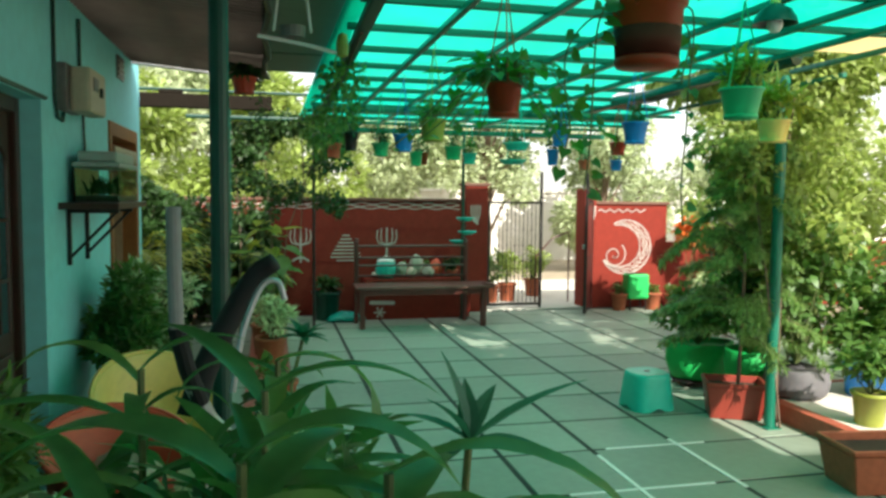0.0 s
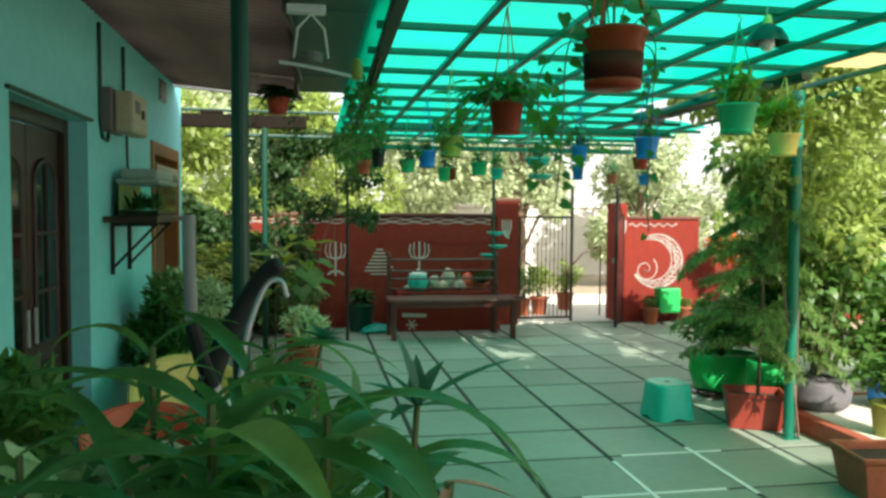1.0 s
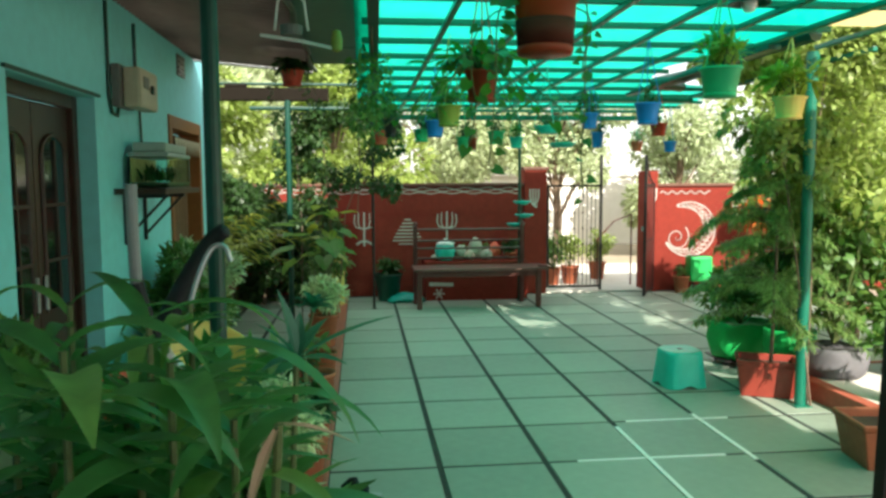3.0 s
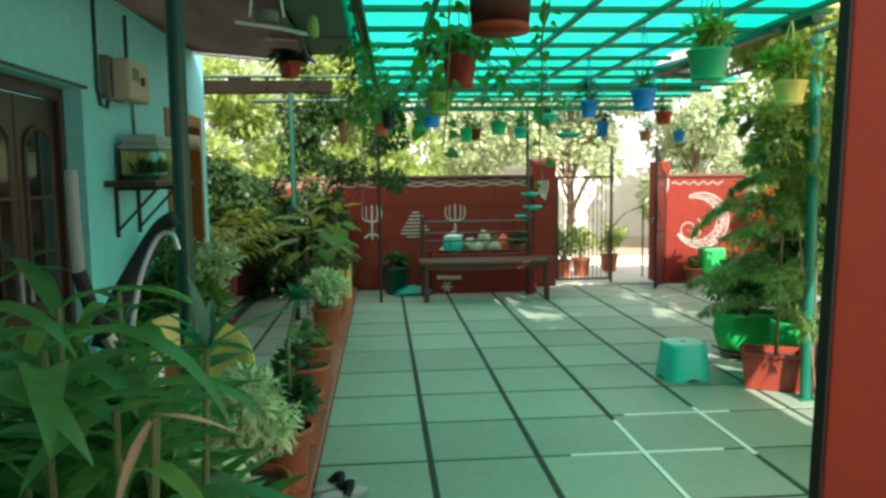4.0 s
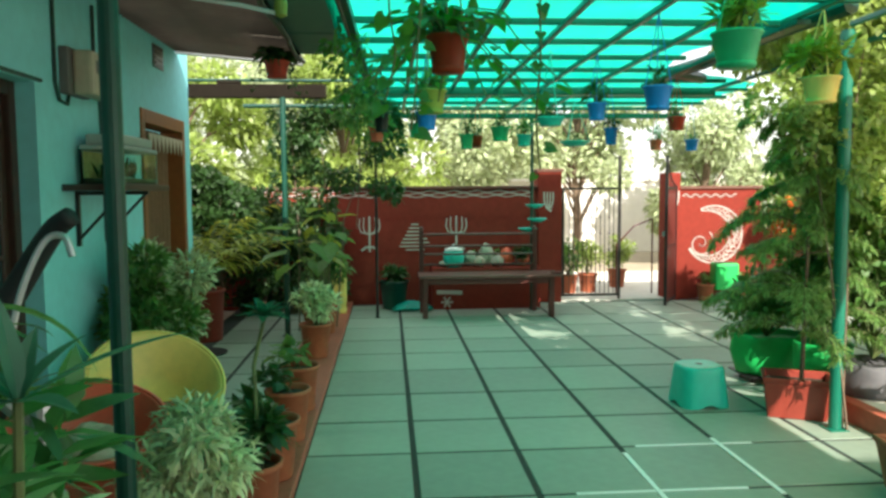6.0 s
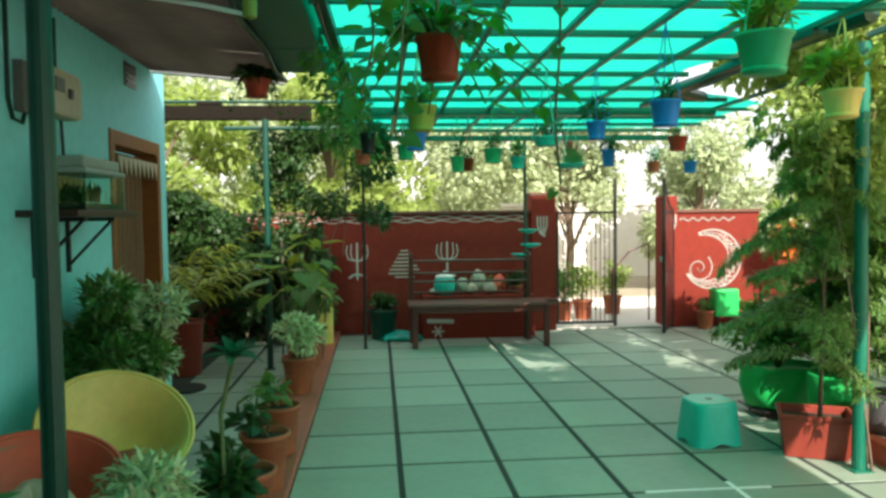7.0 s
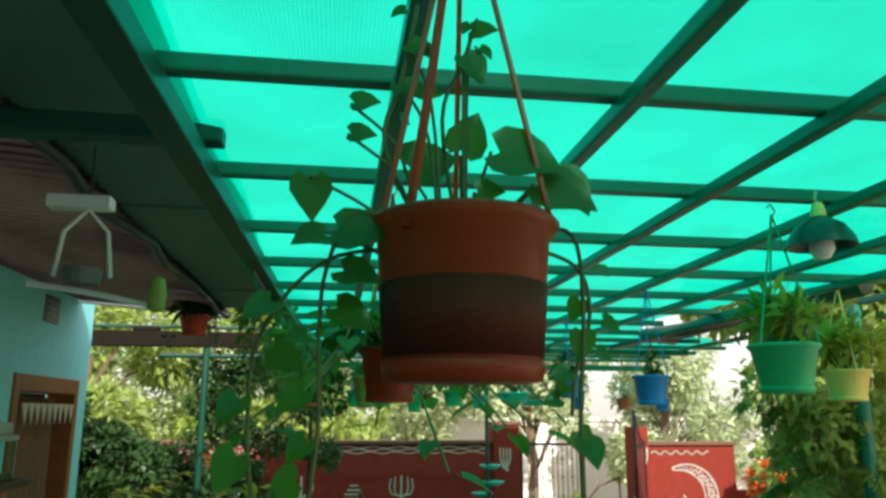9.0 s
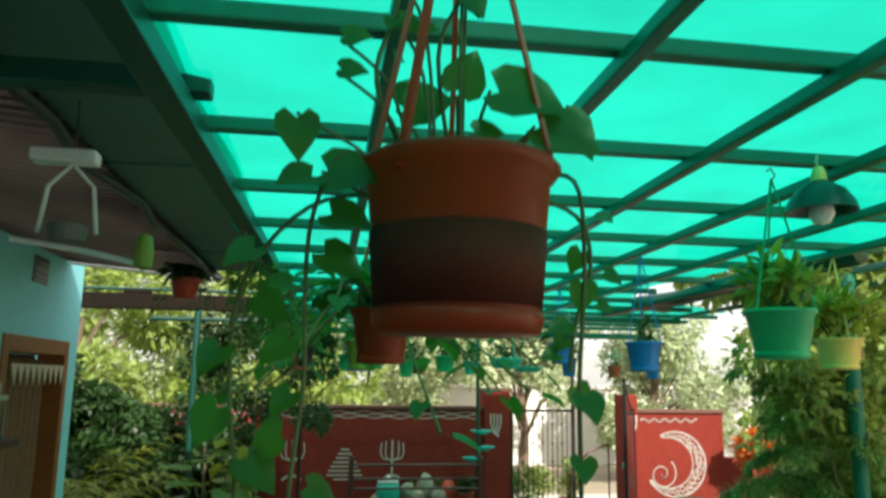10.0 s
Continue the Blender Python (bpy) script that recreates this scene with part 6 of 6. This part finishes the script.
tree(-2.15, 9.45, 1.75, 0.6, 110, 5500, L_DARK, "dense dark shrub before the boundary wall", 0.09, 0.045, 0.03, 0.12)
tree(-1.70, 9.85, 1.5, 0.45, 112, 4200, L_DARK, "dark shrub between the railing and the wall", 0.09, 0.045, 0.03, 0.1)
tree(-1.25, 10.05, 1.5, 0.42, 111, 4200, L_DARK, "dark shrub in the shade of the wall", 0.09, 0.045, 0.03, 0.12)
tree(-0.90, 10.12, 1.35, 0.28, 113, 2600, L_DARK, "dark shrub at the end of the pot row", 0.08, 0.04, 0.025, 0.1)
tree(-0.9, 13.6, 3.6, 1.6, 84, 9000, L_TREE, "leafy tree beyond the boundary wall", low=0.25)
tree(1.2, 16.8, 3.9, 1.9, 85, 9000, L_PALE, "pale tree across the lane, sun glare put into its leaf colour", low=0.2)
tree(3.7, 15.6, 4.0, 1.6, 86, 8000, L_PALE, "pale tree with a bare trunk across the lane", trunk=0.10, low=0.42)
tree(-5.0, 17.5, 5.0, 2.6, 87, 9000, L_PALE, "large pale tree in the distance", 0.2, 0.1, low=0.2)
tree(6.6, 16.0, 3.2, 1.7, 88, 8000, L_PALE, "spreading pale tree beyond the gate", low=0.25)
tree(4.45, 6.9, 3.2, 1.0, 89, 4200, L_TREE, "leafy garden tree beside the courtyard", 0.12, 0.06, 0.06, 0.25)
tree(4.9, 4.6, 3.4, 1.05, 90, 3600, L_TREE, "sunlit garden tree over the raised bed", 0.12, 0.06, 0.06, 0.28)
tree(7.4, 7.0, 3.6, 1.5, 91, 8000, L_TREE, "bright sunlit tree in the side garden", 0.13, 0.065, 0.07, 0.2)
tree(4.6, 7.9, 2.2, 0.5, 92, 2600, L_DARK, "slim dark shrub by the courtyard edge", 0.09, 0.04, 0.03, 0.3)
tree(7.4, 11.4, 3.2, 1.4, 93, 6000, L_TREE, "sunlit tree behind the low red wall", 0.14, 0.07, 0.07, 0.25)
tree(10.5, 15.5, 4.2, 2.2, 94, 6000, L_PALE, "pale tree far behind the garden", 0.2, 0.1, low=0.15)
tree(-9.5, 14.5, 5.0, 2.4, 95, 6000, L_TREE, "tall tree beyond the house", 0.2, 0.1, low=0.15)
tree(-2.6, 21.0, 5.2, 2.8, 96, 7000, L_PALE, "large far tree behind the lane, haze put into its leaf colour", 0.22, 0.11, low=0.15)
tree(4.6, 23.0, 4.0, 2.4, 97, 6000, L_PALE, "low far tree behind the white wall, haze put into its leaf colour", 0.22, 0.11, low=0.15)

lw = thing("lane_wall", (0, 0, 0), "whitewashed wall across the lane", "wall", kind="structure")
part("panel", boxes(((-20, 18.9, -0.06), (20, 19.1, 1.7)), bevel=0.01), M_WHITE, lw)
part("coping", boxes(((-20, 18.85, 1.7), (20, 19.15, 1.78)), bevel=0.01), M_WHITE, lw)

kw = thing("shrine", (6.35, 10.95, -0.06), "small whitewashed garden shrine with red bands", "shrine")
part("plinth", boxes(((-0.5, -0.3, 0), (0.5, 0.4, 0.7)), bevel=0.02), M_WHITE, kw)
part("band", boxes(((-0.52, -0.32, 0.70), (0.52, 0.42, 0.80)), bevel=0.01), M_CORAL, kw, "faded red painted band")
part("drum", boxes(((-0.42, -0.24, 0.80), (0.42, 0.34, 1.15)), bevel=0.02), M_WHITE, kw)
part("band", boxes(((-0.46, -0.28, 1.15), (0.46, 0.38, 1.22)), bevel=0.01), M_CORAL, kw, "faded red painted band")
part("dome", lathe([(0.40, 1.22), (0.36, 1.36), (0.24, 1.48), (0.08, 1.55), (0.05, 1.62), (0, 1.64)], 24, at=(0, 0.05, 0)), M_WHITE, kw, smooth=True)

gc = thing("chair_pot", (4.33, 10.12, 0), "bright green plastic planter on a small black stand", "planter")
part("shell", boxes(((-0.16, -0.11, 0.16), (0.16, 0.11, 0.52)), bevel=0.035), M_GREENBAG, gc)
for sx in (-0.12, 0.12):
    for sy in (-0.08, 0.08):
        part("stand_leg", bar((sx, sy, 0), (sx, sy, 0.165), 0.010), M_BLACK, gc)
part("soil", boxes(((-0.13, -0.08, 0.50), (0.13, 0.08, 0.523))), M_SOIL, gc)
for x, r, h in ((4.08, 0.12, 0.24), (4.60, 0.13, 0.24), (4.92, 0.13, 0.22)):
    q = pot("potted_plant", (x, 10.12, 0), r, h, M_TERRA, "terracotta pot with a low plant against the red wall", "potted plant", "wall pots")
    bush(q, (0, 0, h + 0.06), (0.09, 0.09, 0.07), 90, 0.06, 0.03, L_MID, int(x * 100), 5, (0, 0, h - 0.02))
q = pot("potted_plant", (5.02, 9.55, 0), 0.14, 0.26, M_WHITE, "pale pot with flowering plant in the sun", "potted plant", "sunny pots")
bush(q, (0, 0, 0.42), (0.17, 0.17, 0.15), 500, 0.06, 0.035, L_VARI, 98, 8, (0, 0, 0.24))
q = pot("potted_plant", (4.78, 8.75, 0), 0.15, 0.30, M_RED, "red pot with pale leafy plant in the sun", "potted plant", "sunny pots")
bush(q, (0, 0, 0.52), (0.2, 0.2, 0.2), 600, 0.07, 0.04, L_VARI, 99, 8, (0, 0, 0.28))
q = thing("bush", (5.12, 9.98, 0), "bush with orange-red leaves against the wall", "bush")
bush(q, (0, 0, 1.05), (0.22, 0.2, 0.30), 900, 0.12, 0.06, L_ORANGE, 100, 12, (0, 0, 0), 0.2)
for x, y, m, sd in ((2.5, 11.3, L_MID, 101), (2.85, 11.5, L_TREE, 102), (3.45, 12.0, L_TREE, 103)):
    q = pot("potted_plant", (x, y, -0.03), 0.15, 0.28, M_TERRA, "potted plant on the lane outside the gate", "potted plant", "lane pots")
    bush(q, (0, 0, 0.55), (0.24, 0.24, 0.28), 500, 0.08, 0.035, m, sd, 9, (0, 0, 0.26))


# ---- floor slabs ----
XS = [-1.87, -1.43, -0.62, 0.0, 0.6, 1.2, 1.8, 2.42, 3.05, 3.66, 4.27, 4.88, 5.49, 6.1]
YS = [-3.2, -2.56, -1.9, -1.24, -0.58, 0.08, 0.74, 1.40, 2.06, 2.72, 3.38, 4.01, 4.66, 5.27, 5.93, 6.66, 7.32, 7.96, 8.65, 9.30, 9.95, 10.3]
rr = random.Random(9)
cache = {}
for i, (xa, xb) in enumerate(zip(XS, XS[1:])):
    for j, (ya, yb) in enumerate(zip(YS, YS[1:])):
        gx, gy = 0.016, 0.013
        w, d = round(xb - xa - 2 * gx, 3), round(yb - ya - 2 * gy, 3)
        if (w, d) not in cache:
            bm = boxes(((-w / 2, -d / 2, -0.03), (w / 2, d / 2, 0.0)))
            bmesh.ops.bevel(bm, geom=[e for e in bm.edges if all(v.co.z > -0.01 for v in e.verts)], offset=0.004, segments=1, affect="EDGES")
            me = bpy.data.meshes.new("slab")
            bm.to_mesh(me)
            bm.free()
            me.materials.append(M_SLAB)
            cache[(w, d)] = me
        s = new("slab", cache[(w, d)])
        s.parent = floor
        s.matrix_basis = pose((xa + xb) / 2, (ya + yb) / 2, rr.uniform(-0.0015, 0.0), rr.uniform(-0.12, 0.12), rr.uniform(-0.12, 0.12), rr.uniform(-0.15, 0.15))
for lo, hi in (((1.187, 3.36), (1.213, 4.56)), ((1.787, 3.92), (1.813, 4.76)), ((0.785, 4.000), (1.185, 4.020)), ((1.215, 4.000), (1.66, 4.020)), ((1.30, 4.651), (1.785, 4.669)), ((1.815, 4.651), (2.0, 4.669))):
    part("grout_line", boxes(((*lo, -0.013), (*hi, 0.0012))), M_GROUT, floor, "white cement joint")
